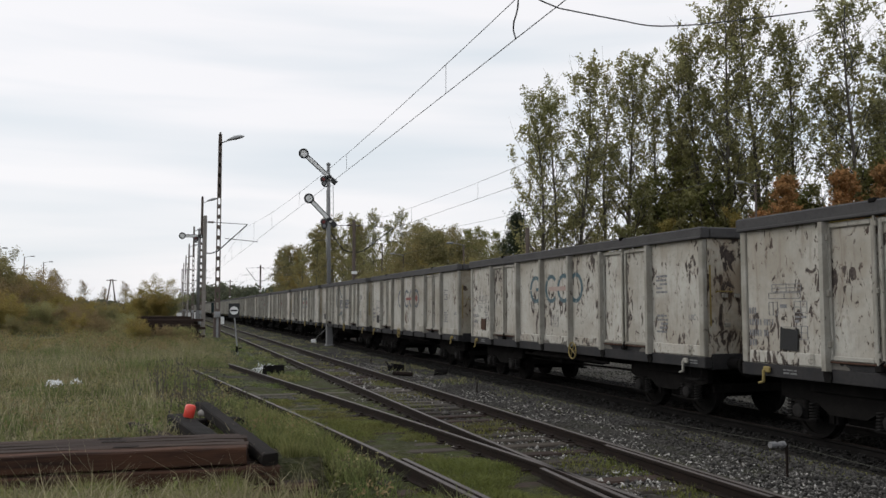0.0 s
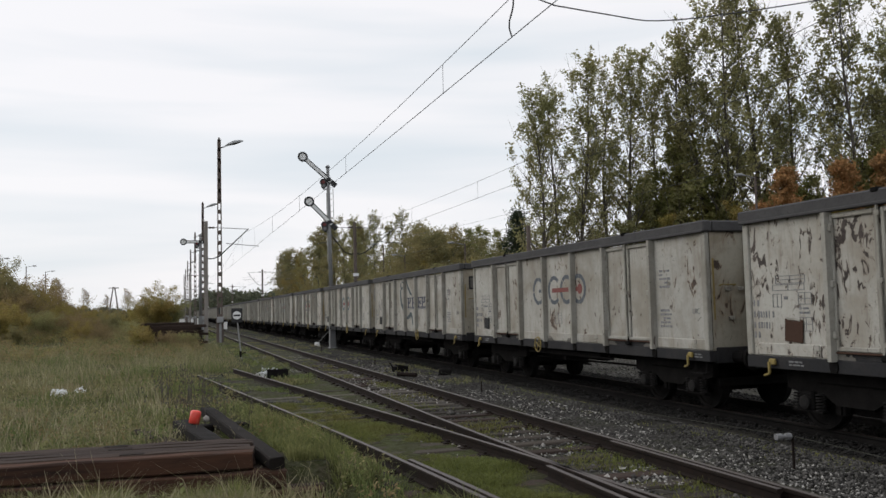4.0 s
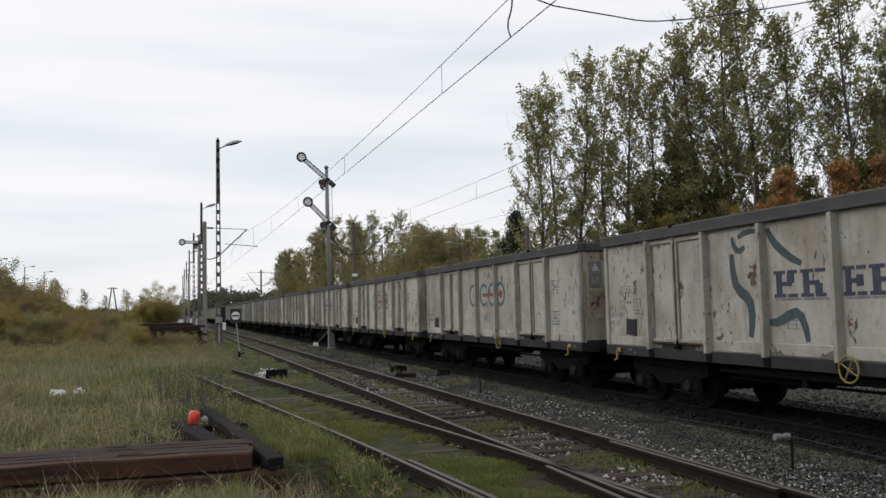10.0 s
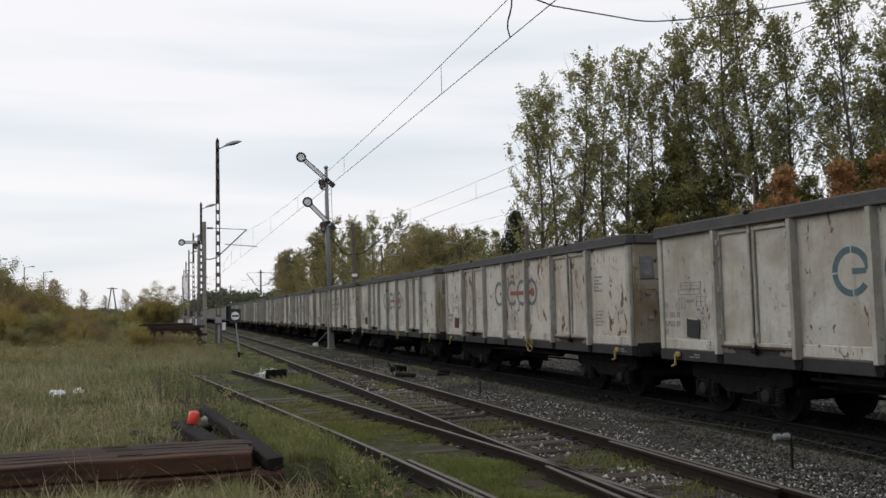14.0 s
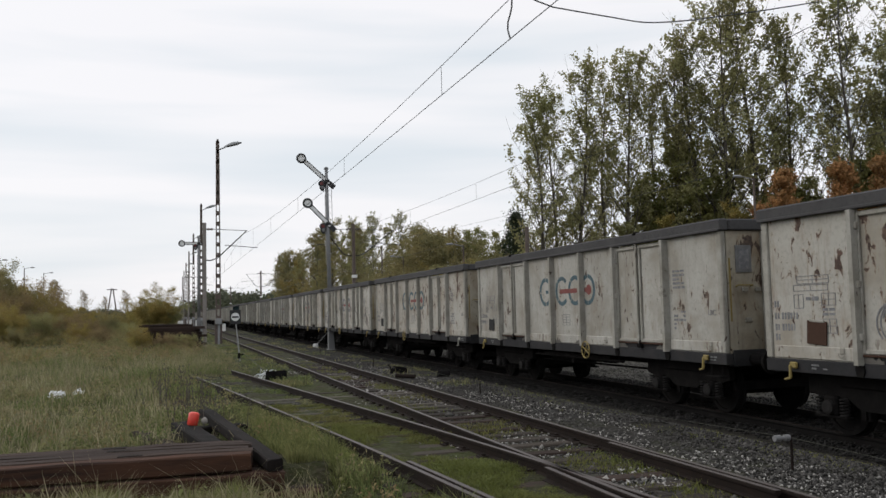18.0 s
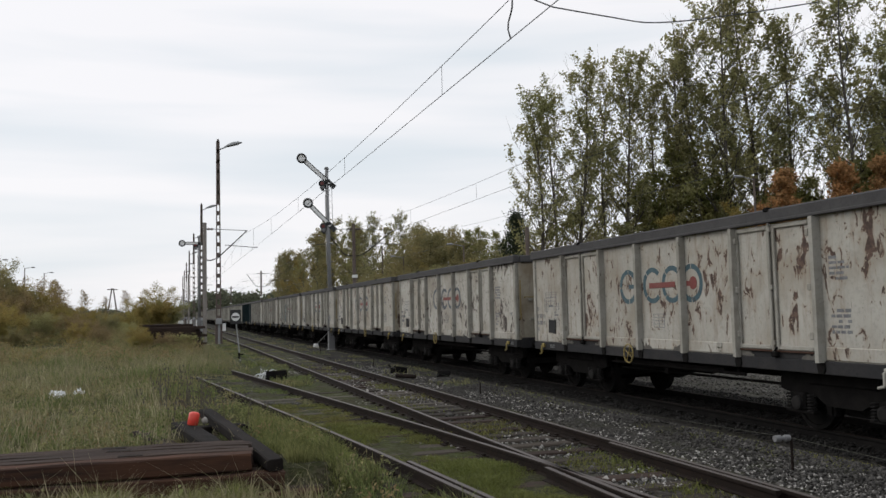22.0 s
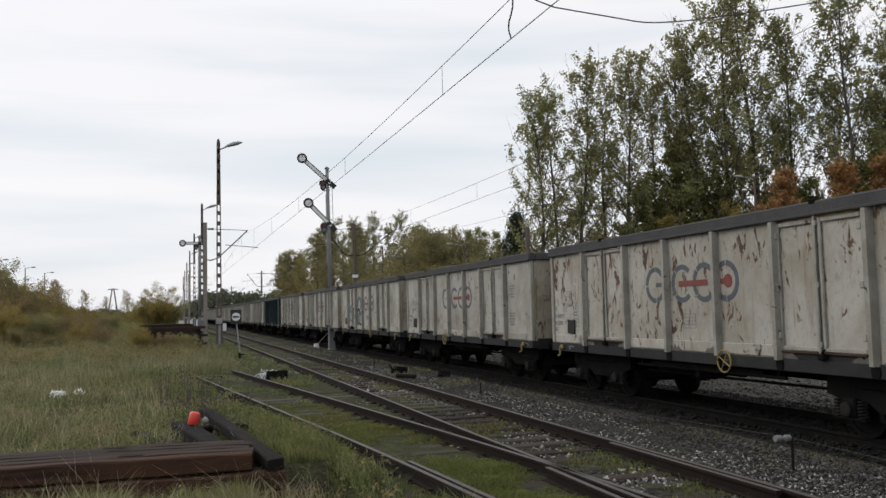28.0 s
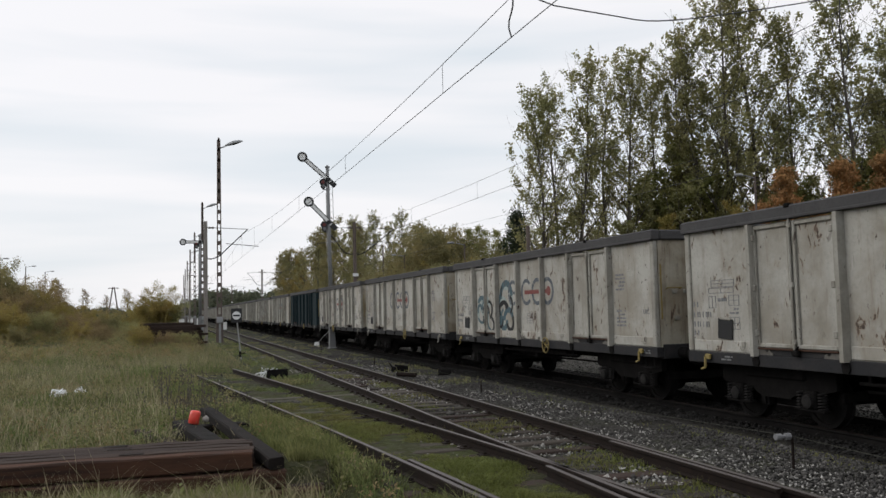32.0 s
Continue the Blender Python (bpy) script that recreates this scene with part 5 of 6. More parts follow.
def tree_meshes(seed, h, kind, mat, per=12, leaf=0.14):
    """Trunk with limbs and twigs, and the crown of leaf clumps along them, of one tree of the kind given."""
    rng = np.random.default_rng(seed)
    g = Geo()
    lean = rng.normal(0, 0.02, 2) * h
    axis = lambda k: Vector((lean[0] * k * k + 0.012 * h * math.sin(7 * k + seed), lean[1] * k * k, h * k))
    ks = np.linspace(0, 0.97, 10)
    if kind != "bush":
        ks = ks * (0.72 if kind == "willow" else 1.0)
        g.rope([axis(k) for k in ks], [max(0.012, (0.0085 if kind == "poplar" else 0.0125) * h * (1 - k) ** 0.9 + 0.008) for k in ks], 8)
    centres, spread = [], []
    limbs = {"poplar": 46, "birch": 34, "willow": 40, "bush": 34, "spruce": 64}[kind]
    for i in range(limbs):
        k = (i + rng.random()) / limbs
        ang = i * 2.399 + rng.normal(0, 0.5)
        if kind == "poplar":
            k0, ln, rise = 0.10 + 0.83 * k, h * (0.215 * (1 - k) ** 0.6 + 0.05) * rng.uniform(0.55, 1.25), rng.uniform(0.7, 1.9)
        elif kind == "birch":
            k0, ln, rise = 0.15 + 0.80 * k, h * (0.24 * math.sin(min(1, k + 0.25) * math.pi * 0.93) + 0.05) * rng.uniform(0.5, 1.25), rng.uniform(0.3, 1.0)
        elif kind == "willow":
            k0, ln, rise = 0.12 + 0.6 * k, h * (0.38 * math.sin((0.25 + 0.6 * k) * math.pi) + 0.06) * rng.uniform(0.7, 1.15), rng.uniform(0.5, 1.2)
        elif kind == "spruce":
            k0, ln, rise = 0.04 + 0.95 * k, h * 0.38 * (1 - k) + 0.05, -0.25
        else:
            k0, ln, rise = 0.01, h * rng.uniform(0.55, 1.08), rng.uniform(0.45, 3.2)
        a = axis(k0)
        d = Vector((math.cos(ang), math.sin(ang), rise)).normalized()
        bend = 0.12 if kind != "willow" else -0.25
        way = lambda q: a + d * ln * q + Vector((0, 0, bend * ln * q * q))
        r = (0.003 if kind == "poplar" else 0.0045) * h * (1 - k0) + 0.008
        g.rope([way(q) for q in (0, .35, .7, 1.0)], [r, r * .7, r * .45, 0.006], 5)
        dense = rng.uniform(0.25, 0.95) * (1.15 if k < 0.4 else 0.9)
        small = {"poplar": 0.0105, "birch": 0.018, "spruce": 0.028, "willow": 0.03, "bush": 0.05}[kind] * h
        twigs = {"poplar": 7, "birch": 6}.get(kind, 5)
        for j in range(twigs):
            q = 0.22 + 0.8 * (j + rng.random()) / twigs
            p = way(min(1.0, q))
            up = Vector((rng.normal(0, 0.6), rng.normal(0, 0.6), {"poplar": 1.3, "willow": -0.5, "spruce": -0.2}.get(kind, 0.5))).normalized()
            tl = ln * 0.28 * rng.uniform(0.6, 1.4) + 0.012 * h
            if kind == "poplar":
                # leaves sit in upright tufts, with bare gaps between them
                tl = h * rng.uniform(0.04, 0.10)
                g.rope([p, p + up * tl], [0.012, 0.004], 3)
                if rng.random() < 0.13 + 0.26 * dense:
                    for q2 in np.arange(0.15, 1.15, 0.17):
                        centres.append(tuple(p + up * tl * q2))
                        spread.append(small * rng.uniform(0.75, 1.2) * (1.15 - 0.55 * q2))
                continue
            if kind == "birch":
                g.rope([p, p + up * tl], [0.010, 0.004], 3)
            for q2 in (0.35, 0.75, 1.05):
                centres.append(tuple(p + up * tl * q2))
                spread.append(small * rng.uniform(0.5, 1.25))
    c, s = np.array(centres), np.array(spread)
    if kind == "bush":
        s = s * np.clip(0.4 + c[:, 2] / h, 0.6, 1.1)
    keep = (rng.random(len(c)) < 0.95) & (c[:, 2] > 0.05)
    v, f = leaf_cloud(rng, c[keep], s[keep], per, leaf)
    return g.mesh("trunk", BARK, True), flat_mesh("crown", v, f, mat)


def plant(kind, meshes, x, y, scale, turn, label, category, group=""):
    t = thing(kind, (x, y, GROUND_Z - 0.05), label, category, group, turn)
    t.scale = (scale, scale, scale)
    part("trunk", meshes[0], None, t)
    part("crown", meshes[1], None, t)
    return t


def woods():
    rnd = random.Random(11)
    pop = [tree_meshes(q, 20.0, "poplar", LEAF, 12, 0.112) for q in (1, 2, 3, 4, 5)]
    dense = [tree_meshes(q, 13.0, "birch", LEAF_DEEP, 12, 0.15) for q in (33, 34)]
    deep = [tree_meshes(q, 14.0, "birch", LEAF_DEEP, 12, 0.125) for q in (31, 32)]
    birch = [tree_meshes(q, 15.0, "birch", LEAF_WILLOW, 14, 0.13) for q in (7, 8)]
    yellow = [tree_meshes(q, 13.0, "birch", LEAF_YELLOW, 14, 0.13) for q in (9, 10)]
    orange = [tree_meshes(q, 10.0, "birch", LEAF_ORANGE, 10, 0.12) for q in (12,)]
    willow = [tree_meshes(q, 11.0, "willow", LEAF_WILLOW, 40, 0.085) for q in (14, 15)]
    bare = tree_meshes(19, 13.0, "birch", LEAF_BROWN, 4, 0.13)
    spruce = [tree_meshes(q, 12.0, "spruce", LEAF_DARK, 9, 0.11) for q in (17,)]
    group = "trees of the wood beside the line"
    # tall poplars on the near edge of the wood
    tall = [(24.3, 54, 16.7), (26.3, 56, 18.4), (27.4, 54, 19.3), (30.4, 56, 19.3), (31.4, 54, 20.2), (34.4, 56, 19.3), (35.3, 54, 20.8), (36.9, 53, 22.4),
            (38.2, 52, 25.4), (41.3, 53, 26.4), (44.0, 52, 23.6), (45.4, 48, 25.0), (47.8, 48, 20.5), (50.0, 47, 24.4), (46.6, 50, 18.0), (49.4, 49, 17.5), (43.0, 53, 17.0), (40.0, 55, 19.0)]
    for i, (x, y, high) in enumerate(tall):
        plant("poplar_tree", pop[i % 5], x, y, high / 20.0, rnd.uniform(0, 360), "tall green poplar with thin upright limbs and gappy crown", "tree", group)
    for i, (x, y, high) in enumerate(((33.6, 55, 11.5), (35.4, 53.5, 14.0), (37.4, 52.5, 11.0), (48.4, 45, 12.5), (43.0, 49.5, 10.5), (46.2, 47, 12.0), (50.4, 44.5, 14.0), (40.6, 51, 9.5))):
        plant("leafy_tree", dense[i % 2], x, y, high / 13.0, rnd.uniform(0, 360), "dense olive green tree among the poplars", "tree", group)
    for x, y, s in ((38.0, 45.5, 1.08), (41.0, 44.5, 1.12), (43.5, 43.5, 1.15), (45.5, 42, 1.2), (36.0, 46.0, .85), (47.5, 41, 1.2)):
        plant("birch_tree", orange[0], x, y, s, rnd.uniform(0, 360), "small autumn tree with rusty orange leaves", "tree", group)
    for i, (x, y, s) in enumerate(((36.4, 57, .8), (50, 50, .8), (54, 48, 1.0))):
        plant("leafy_tree", deep[i % 2], x, y, s, rnd.uniform(0, 360), "full dark green tree inside the wood", "tree", group)
    for x, y, s in ((25.6, 58, 0.5), (31, 49, .6), (35, 46.5, .62), (39.5, 43, .6)):
        plant("birch_tree", yellow[rnd.randrange(2)], x, y, s, rnd.uniform(0, 360), "small birch with yellowing leaves at the wood's edge", "tree", group)
    for x, y, s in ((25.7, 62, 0.80), (27.2, 65, 0.84)):
        plant("spruce_tree", spruce[0], x, y, s, rnd.uniform(0, 360), "dark green spruce at the wood's edge", "tree", group)
    for i, (x, y, s) in enumerate(((24.0, 82, 1.1), (26.4, 80, 1.12), (28.8, 82, 1.15), (30.9, 79, 1.1), (23.8, 90, .92), (27.5, 92, 1.3), (32.5, 88, 1.25), (33.5, 80, 1.05))):
        plant("willow_tree", (willow + deep)[i % 2] if x < 28 else deep[i % 2], x, y, s * (1.0 if x < 28 else 0.62), rnd.uniform(0, 360), "rounded pale green willow with drooping twigs", "tree", group)
    for x, y, s in ((22.2, 96, .66), (25.6, 95, .66), (24.4, 97, .6), (22.2, 105, .68), (23.0, 112, .64)):
        plant("poplar_tree", pop[2], x, y, s, rnd.uniform(0, 360), "green poplar beside the line", "tree", group)
    y = 110.0
    while y < 190:
        m = rnd.choice((pop, pop, birch, yellow))
        s = rnd.uniform(0.85, 1.1) * (0.72 if m is pop else 0.95)
        plant("roadside_tree", m[rnd.randrange(2)], 22.0 + rnd.uniform(0, 4), y, s, rnd.uniform(0, 360), "green and yellow leafy tree beside the line", "tree", group)
        y += rnd.uniform(3.0, 5.0)
    green = [tree_meshes(q, 12.0, "birch", LEAF, 16, 0.13) for q in (27, 28)]
    for i in range(20):
        x = 26 + i * 1.6
        plant("understory_tree", (green[i % 2], green[0], yellow[0], green[1], birch[1])[i % 5], x + rnd.uniform(-.6, .6), 66 - i * 0.97 + rnd.uniform(-2, 2), rnd.uniform(.35, .6), rnd.uniform(0, 360),
              "smaller leafy tree inside the wood", "tree", group)
    # undergrowth that closes the wood below the crowns
    bush = [tree_meshes(q, 3.6, "bush", m, 60, 0.052) for q, m in ((21, LEAF), (22, LEAF_YELLOW), (23, LEAF_WILLOW), (24, LEAF_BROWN))]
    for i in range(60):
        y = 44 + i * 2.4
        plant("edge_bush", bush[i % 3], 22.0 + rnd.uniform(-1, 3) + (max(0, 60 - y) * 0.9), y, rnd.uniform(0.8, 1.5), rnd.uniform(0, 360), "leafy undergrowth bush at the wood's edge", "bush", "undergrowth of the wood")
    # meadow bushes on the open side
    for x, y, s, k in ((-1.9, 97, 1.2, 1), (-0.8, 98, .92, 0), (-3.0, 99, .85, 1), (-17.6, 92, 1.72, 2), (-16.2, 90, 1.66, 2), (-15, 87, 1.38, 2), (-14.4, 93, 1.45, 3), (-12.9, 90, 1.18, 1), (-12.0, 88, 1.05, 1), (-11.2, 92, .95, 3), (-10.2, 90, .75, 1), (-9.0, 93, 0.75, 1), (-13.6, 84, 1.1, 3),
                       (-13.5, 76, .85, 1), (-12, 72, .75, 1), (-10.5, 78, .65, 0), (-9.6, 84, .7, 1), (-8.4, 80, .6, 3), (-7.2, 86, .62, 1), (-5.6, 84, .55, 2), (-4.6, 90, .62, 1), (-6.4, 74, .48, 3), (-3.6, 78, .42, 0),
                       (-10.5, 66, .36, 2), (-6.0, 64, .42, 1), (-4.6, 62, .36, 3), (-2.8, 66, .38, 0), (-1.6, 51, .36, 1), (0.2, 51.8, .26, 0), (-19, 84, 1.25, 1), (-21, 90, 1.5, 0), (-20, 74, 1.0, 3), (-15.5, 68, .6, 3),
                       (0.9, 51.5, .26, 0), (-0.3, 51, .28, 3), (-8.5, 94, .62, 3), (-6.6, 95, .6, 0)):
        plant("meadow_bush", bush[k], x, y, s, rnd.uniform(0, 360), ("green", "yellow-green", "pale green", "brown")[k] + " autumn bush on the rough meadow", "bush", "bushes on the meadow")
    for x, y, s in ((-7.0, 145, .48), (-10.4, 150, .42), (-13.6, 150, .5), (-17, 140, .6), (-15, 128, .55)):
        plant("young_tree", bare, x, y, s, rnd.uniform(0, 360), "thin half-bare young tree on the meadow", "tree", "young trees on the meadow")
    # far woods
    rng = np.random.default_rng(3)
    n = 4600
    c = np.stack([rng.uniform(-330, 260, n), rng.uniform(420, 520, n), np.zeros(n)], 1)
    tall = np.clip((c[:, 0] - 4) / 14, 0, 1)
    c[:, 2] = rng.random(n) * (3.6 + 9.0 * tall + 1.2 * np.sin(c[:, 0] * 0.11) + 0.8 * np.sin(c[:, 0] * 0.37))
    v, f = leaf_cloud(rng, c, np.full(n, 1.3), 30, 0.95)
    tagged(new("far_woods", flat_mesh("far_woods", v, f, LEAF_FAR)), "hazy low woods along the horizon", "woods", kind="stuff")


woods()

# ---------- timbers and small things ----------
def beam(x, y, z, length, turn, w=0.25, h=0.155, mat=None, label="", lean=0.0, name="railway_timber", group="stack of old timbers"):
    t = thing(name, (x, y, z), label or "old dark tarred railway timber lying in a stack", "timber", group)
    t.matrix_basis = pose(x, y, z, 0, lean, turn)
    rnd = random.Random(int(x * 991 + y * 137 + z * 71))
    g, n, ring = Geo(), 11, 8
    c = 0.02
    prof = [(-w / 2 + c, 0), (w / 2 - c, 0), (w / 2, c), (w / 2, h - c), (w / 2 - c, h), (-w / 2 + c, h), (-w / 2, h - c), (-w / 2, c)]
    v = []
    for i in range(n):
        end = 0.012 if i in (0, n - 1) else 0.0
        sag = rnd.uniform(-.006, .006)
        for q, zz in prof:
            v.append((length * (i / (n - 1) - 0.5) + (rnd.uniform(-.015, .015) if end else 0), q * (1 - end * 2) + sag, max(0.0, zz + (rnd.uniform(-.009, .005) if zz > h / 2 else 0) - end * (zz > h / 2))))
    f = [(i * ring + k, i * ring + (k + 1) % ring, i * ring + ring + (k + 1) % ring, i * ring + ring + k) for i in range(n - 1) for k in range(ring)]
    g.add(v, [tuple(reversed(q)) for q in f] + [tuple(range(ring)), tuple(range(n * ring - 1, n * ring - ring - 1, -1))])
    part("timber", g, mat or TIMBER, t)
    if name == "railway_timber" and rnd.random() < 0.35:
        part("base_plate", Geo().box((rnd.uniform(-.2, .3) * length, 0, h - 0.002), (0.30, 0.15, 0.012), ch=0.003), RAIL, t)
    return t


def timber_stack():
    rnd = random.Random(8)
    for layer, right, front in ((0, 1.86, 10.98), (1, 1.37, 11.11), (2, 0.99, 11.23)):
        z = -0.59 + layer * 0.235
        for k in range(5):
            ln = 3.9 + rnd.uniform(-.1, .1)
            beam(right - ln / 2 - rnd.uniform(0, .05) + (0.02 * k), front + 0.13 + k * 0.275, z + (rnd.uniform(0, .012) if layer == 2 else 0), ln, -2.0 + rnd.uniform(-.5, .5), h=0.228, mat=RUSTWOOD if k == 0 else TIMBER,
                 label="rust-brown stained timber on the stack's face" if k == 0 else "")
    # one long timber slants over the stack, others lie behind it
    beam(0.90, 13.56, -0.034, 5.0, 97.8, w=0.21, h=0.165, mat=BLACKWOOD, label="long black timber lying slantwise against the stack", lean=-1.9, name="slanted_timber")
    beam(0.34, 13.9, -0.16, 2.7, -81.0, w=0.30, h=0.26, mat=BLACKWOOD, label="short dark timber half hidden in grass")
    beam(0.62, 15.2, -0.21, 1.2, 8.0, w=0.25, h=0.20, mat=BLACKWOOD, label="short dark timber under the slanted one")
    beam(-0.22, 14.1, -0.16, 2.4, -74.0, w=0.24, h=0.15, label="short dark timber half hidden in grass")
    # heap beyond, near the lamp
    for layer in range(9):
        for k in range(4):
            beam(0.15 + rnd.uniform(-.2, .2), 54.0 + k * 0.29, -0.22 + layer * 0.162, 3.2 + rnd.uniform(-.8, .4), rnd.uniform(-4, 4), w=0.26, h=0.16, label="old dark sleeper in a heap beyond the meadow",
                 name="stacked_sleeper", group="heap of old sleepers")
    for k in range(4):
        beam(-0.4 + rnd.uniform(-.4, .4), 54.1 + k * 0.29, 1.236, 2.5, rnd.uniform(-5, 5), w=0.26, h=0.16, label="old dark sleeper on top of a heap", name="stacked_sleeper", group="heap of old sleepers")


timber_stack()


def bottle():
    t = thing("red_canister", (0.31, 14.5, 0.10), "small red plastic canister with pale cap dropped among timbers", "canister", turn=20)
    part("body", Geo().turned((0, 0, 0), [(0.0, 0.07), (0.015, 0.085), (0.18, 0.085), (0.205, 0.07), (0.215, 0.04)], 16, "z"), REDPLASTIC, t, smooth=True, m=pose(0, 0, 0, 0, 12, 0))
    part("cap", Geo().turned((0, 0, 0), [(0.0, 0.045), (0.05, 0.055), (0.07, 0.03)], 14, "z"), CONCRETE, t, "pale cap", m=pose(0.12, -0.16, 0.07, 70, 0, 30), smooth=True)


bottle()


def litter(x, y, seed, s):
    rnd = random.Random(seed)
    n = 7
    v = [((i - n / 2) * 0.09 * s, (j - n / 2) * 0.09 * s, (0.22 + 0.10 * math.sin(i * 1.9 + seed) * math.cos(j * 2.3) + rnd.uniform(-.06, .06)) * s * (1 if 0 < i < n - 1 and 0 < j < n - 1 else 0.3)) for j in range(n) for i in range(n)]
    f = [(j * n + i, j * n + i + 1, j * n + n + i + 1, j * n + n + i) for j in range(n - 1) for i in range(n - 1)]
    o = part("plastic_bag", Geo().add(v, f), LITTER, None, m=pose(x, y, GROUND_Z + 0.09, 10, 0, 30 * seed))
    o.modifiers.new("thick", "SOLIDIFY").thickness = 0.004
    tagged(o, "crumpled white plastic bag lying in the grass", "bag", "litter in the grass")


litter(-2.72, 23.5, 1, 0.66)
litter(-2.30, 24.2, 2, 0.48)


def wire_stand(x, y, h, pulley):
    t = thing("wire_stand", (x, y, GROUND_Z), "thin rusty stake carrying the signal wires", "stake", "signal wire stakes")
    part("stake", Geo().box((0.08, 0, h / 2), (0.03, 0.03, h), ch=0.006), RAIL, t)
    if pulley:
        part("pulley_cover", Geo().turned((0, 0, h - 0.02), [(-0.16, 0.038), (-0.08, 0.04), (-0.075, 0.022), (-0.02, 0.022), (-0.015, 0.04), (0.05, 0.038)], 14, "x"), DRUM, t, "grey pulley drum")


for x, y, h, p in ((7.05, 8.72, 0.44, True), (6.98, 19.5, 0.30, False), (7.0, 31.0, 0.35, False), (7.02, 43.0, 0.35, False)):
    wire_stand(x, y, h, p)
wire_run("signal_wire", [(7.10, 4.0, 0.10), (7.12, 8.7, 0.22), (7.12, 14.0, 0.08), (7.10, 19.5, 0.08), (7.1, 31.0, 0.10), (7.1, 43.0, 0.1)], 0.004, "thin signal wire stretched beside the track", OLDWIRE)


def point_gear(x, y, kind):
    t = thing("point_lever_box", (x, y, GROUND_Z), "low black point lever box beside the rails", "lever box", "point gear beside the tracks")
    if kind == 0:
        part("box", Geo().box((0, 0, 0.12), (0.85, 0.5, 0.24), ch=0.03), GRIME, t)
        part("lid", Geo().box((0.05, 0, 0.27), (0.55, 0.56, 0.05), ch=0.015, m=Matrix.Rotation(0.12, 4, "Y")), GRIME, t)
        part("lever", Geo().tube((-0.4, 0, 0.2), (-0.62, -0.1, 0.42), 0.03), GRIME, t)
    elif kind == 1:
        part("pipe", Geo().tube((-0.55, 0.5, 0.13), (0.25, -0.25, 0.10), 0.085, n=14, caps=False).tube((-0.55, 0.5, 0.13), (0.25, -0.25, 0.10), 0.07, n=14), RAIL, t, "short rusty pipe stub")
    else:
        part("box", Geo().box((0, 0, 0.16), (0.62, 0.36, 0.18), ch=0.04), GRIME, t)
        part("lever", Geo().tube((-0.25, 0, 0.1), (-0.42, -0.3, 0.06), 0.05), GRIME, t)
        part("foot", Geo().box((0.0, 0, 0.04), (0.5, 0.3, 0.08)), GRIME, t)
    return t


for q in (point_gear(7.15, 27.6, 0), point_gear(6.85, 25.2, 1), point_gear(7.95, 25.2, 2)):
    q.scale = (0.6, 0.6, 0.75)


def track_box():
    t = thing("cable_box", (3.08, 27.0, GROUND_Z), "open black metal box beside the stub track", "box")
    part("box", Geo().box((0, 0, 0.14), (0.62, 0.34, 0.26), ch=0.015), GRIME, t)
    part("lid", Geo().box((0.0, 0.02, 0.285), (0.66, 0.38, 0.025), ch=0.006), GRIME, t)
    g = Geo()
    rnd = random.Random(2)
    for k in range(14):
        a = Vector((-0.35 + rnd.uniform(-.3, .1), rnd.uniform(-.15, .15), 0.06))
        g.rope([a, a + Vector((rnd.uniform(-.2, .2), rnd.uniform(-.1, .1), 0.16)), a + Vector((rnd.uniform(-.3, .3), 0, rnd.uniform(.10, .34)))], 0.010, 4)
    part("loose_wires", g, LITTER, t, "tangle of pale loose wires")
    part("stay_wire", Geo().tube((-0.25, 0.0, 0.25), (-0.35, 11.6, 0.6), 0.006, n=5), WIRE, t)


track_box()


# ---------- grass and stones ----------
def blades(name, n, where, height, width, mat, seed, label, lean=0.35, category="grass"):
    """Many single blades; where(rng, n) gives their feet, and a factor for their height."""
    rng = np.random.default_rng(seed)
    p, k = where(rng, n)
    n = len(p)
    ang = rng.uniform(0, 2 * np.pi, n)
    side = np.stack([np.cos(ang), np.sin(ang), np.zeros(n)], 1)
    h = (rng.uniform(*height, n) * k)[:, None]
    w = (width * rng.uniform(0.6, 1.4, n))[:, None]
    tilt = rng.normal(0, lean, (n, 3)) * (1, 1, 0)
    up = np.array([0, 0, 1.0])
    mid = p + up * h * 0.55 + tilt * h * 0.30
    tip = p + up * h * (1 - 0.25 * np.linalg.norm(tilt, axis=1)[:, None]) + tilt * h * 1.0
    v = np.stack([p - side * w, p + side * w, mid + side * w * 0.8, tip, mid - side * w * 0.8], 1).reshape(-1, 3)
    i = np.arange(n)[:, None] * 5
    q = np.concatenate([i + np.array([[0, 1, 2, 4]])], 0)
    t = np.concatenate([i + np.array([[4, 2, 3, 3]])], 0)
    me = bpy.data.meshes.new(name)
    faces = [tuple(a) for a in q.tolist()] + [tuple(a[:3]) for a in t.tolist()]
    me.from_pydata(v, [], faces)
    me.materials.append(mat)
    return tagged(new(name, me), label, category, kind="stuff")


def ground_z(x, y):
    return GROUND_Z + 0.10 * noise.noise((x * 0.35, y * 0.3, 3.0)) * min(1, max(0, (0.5 - x) / 2.0))


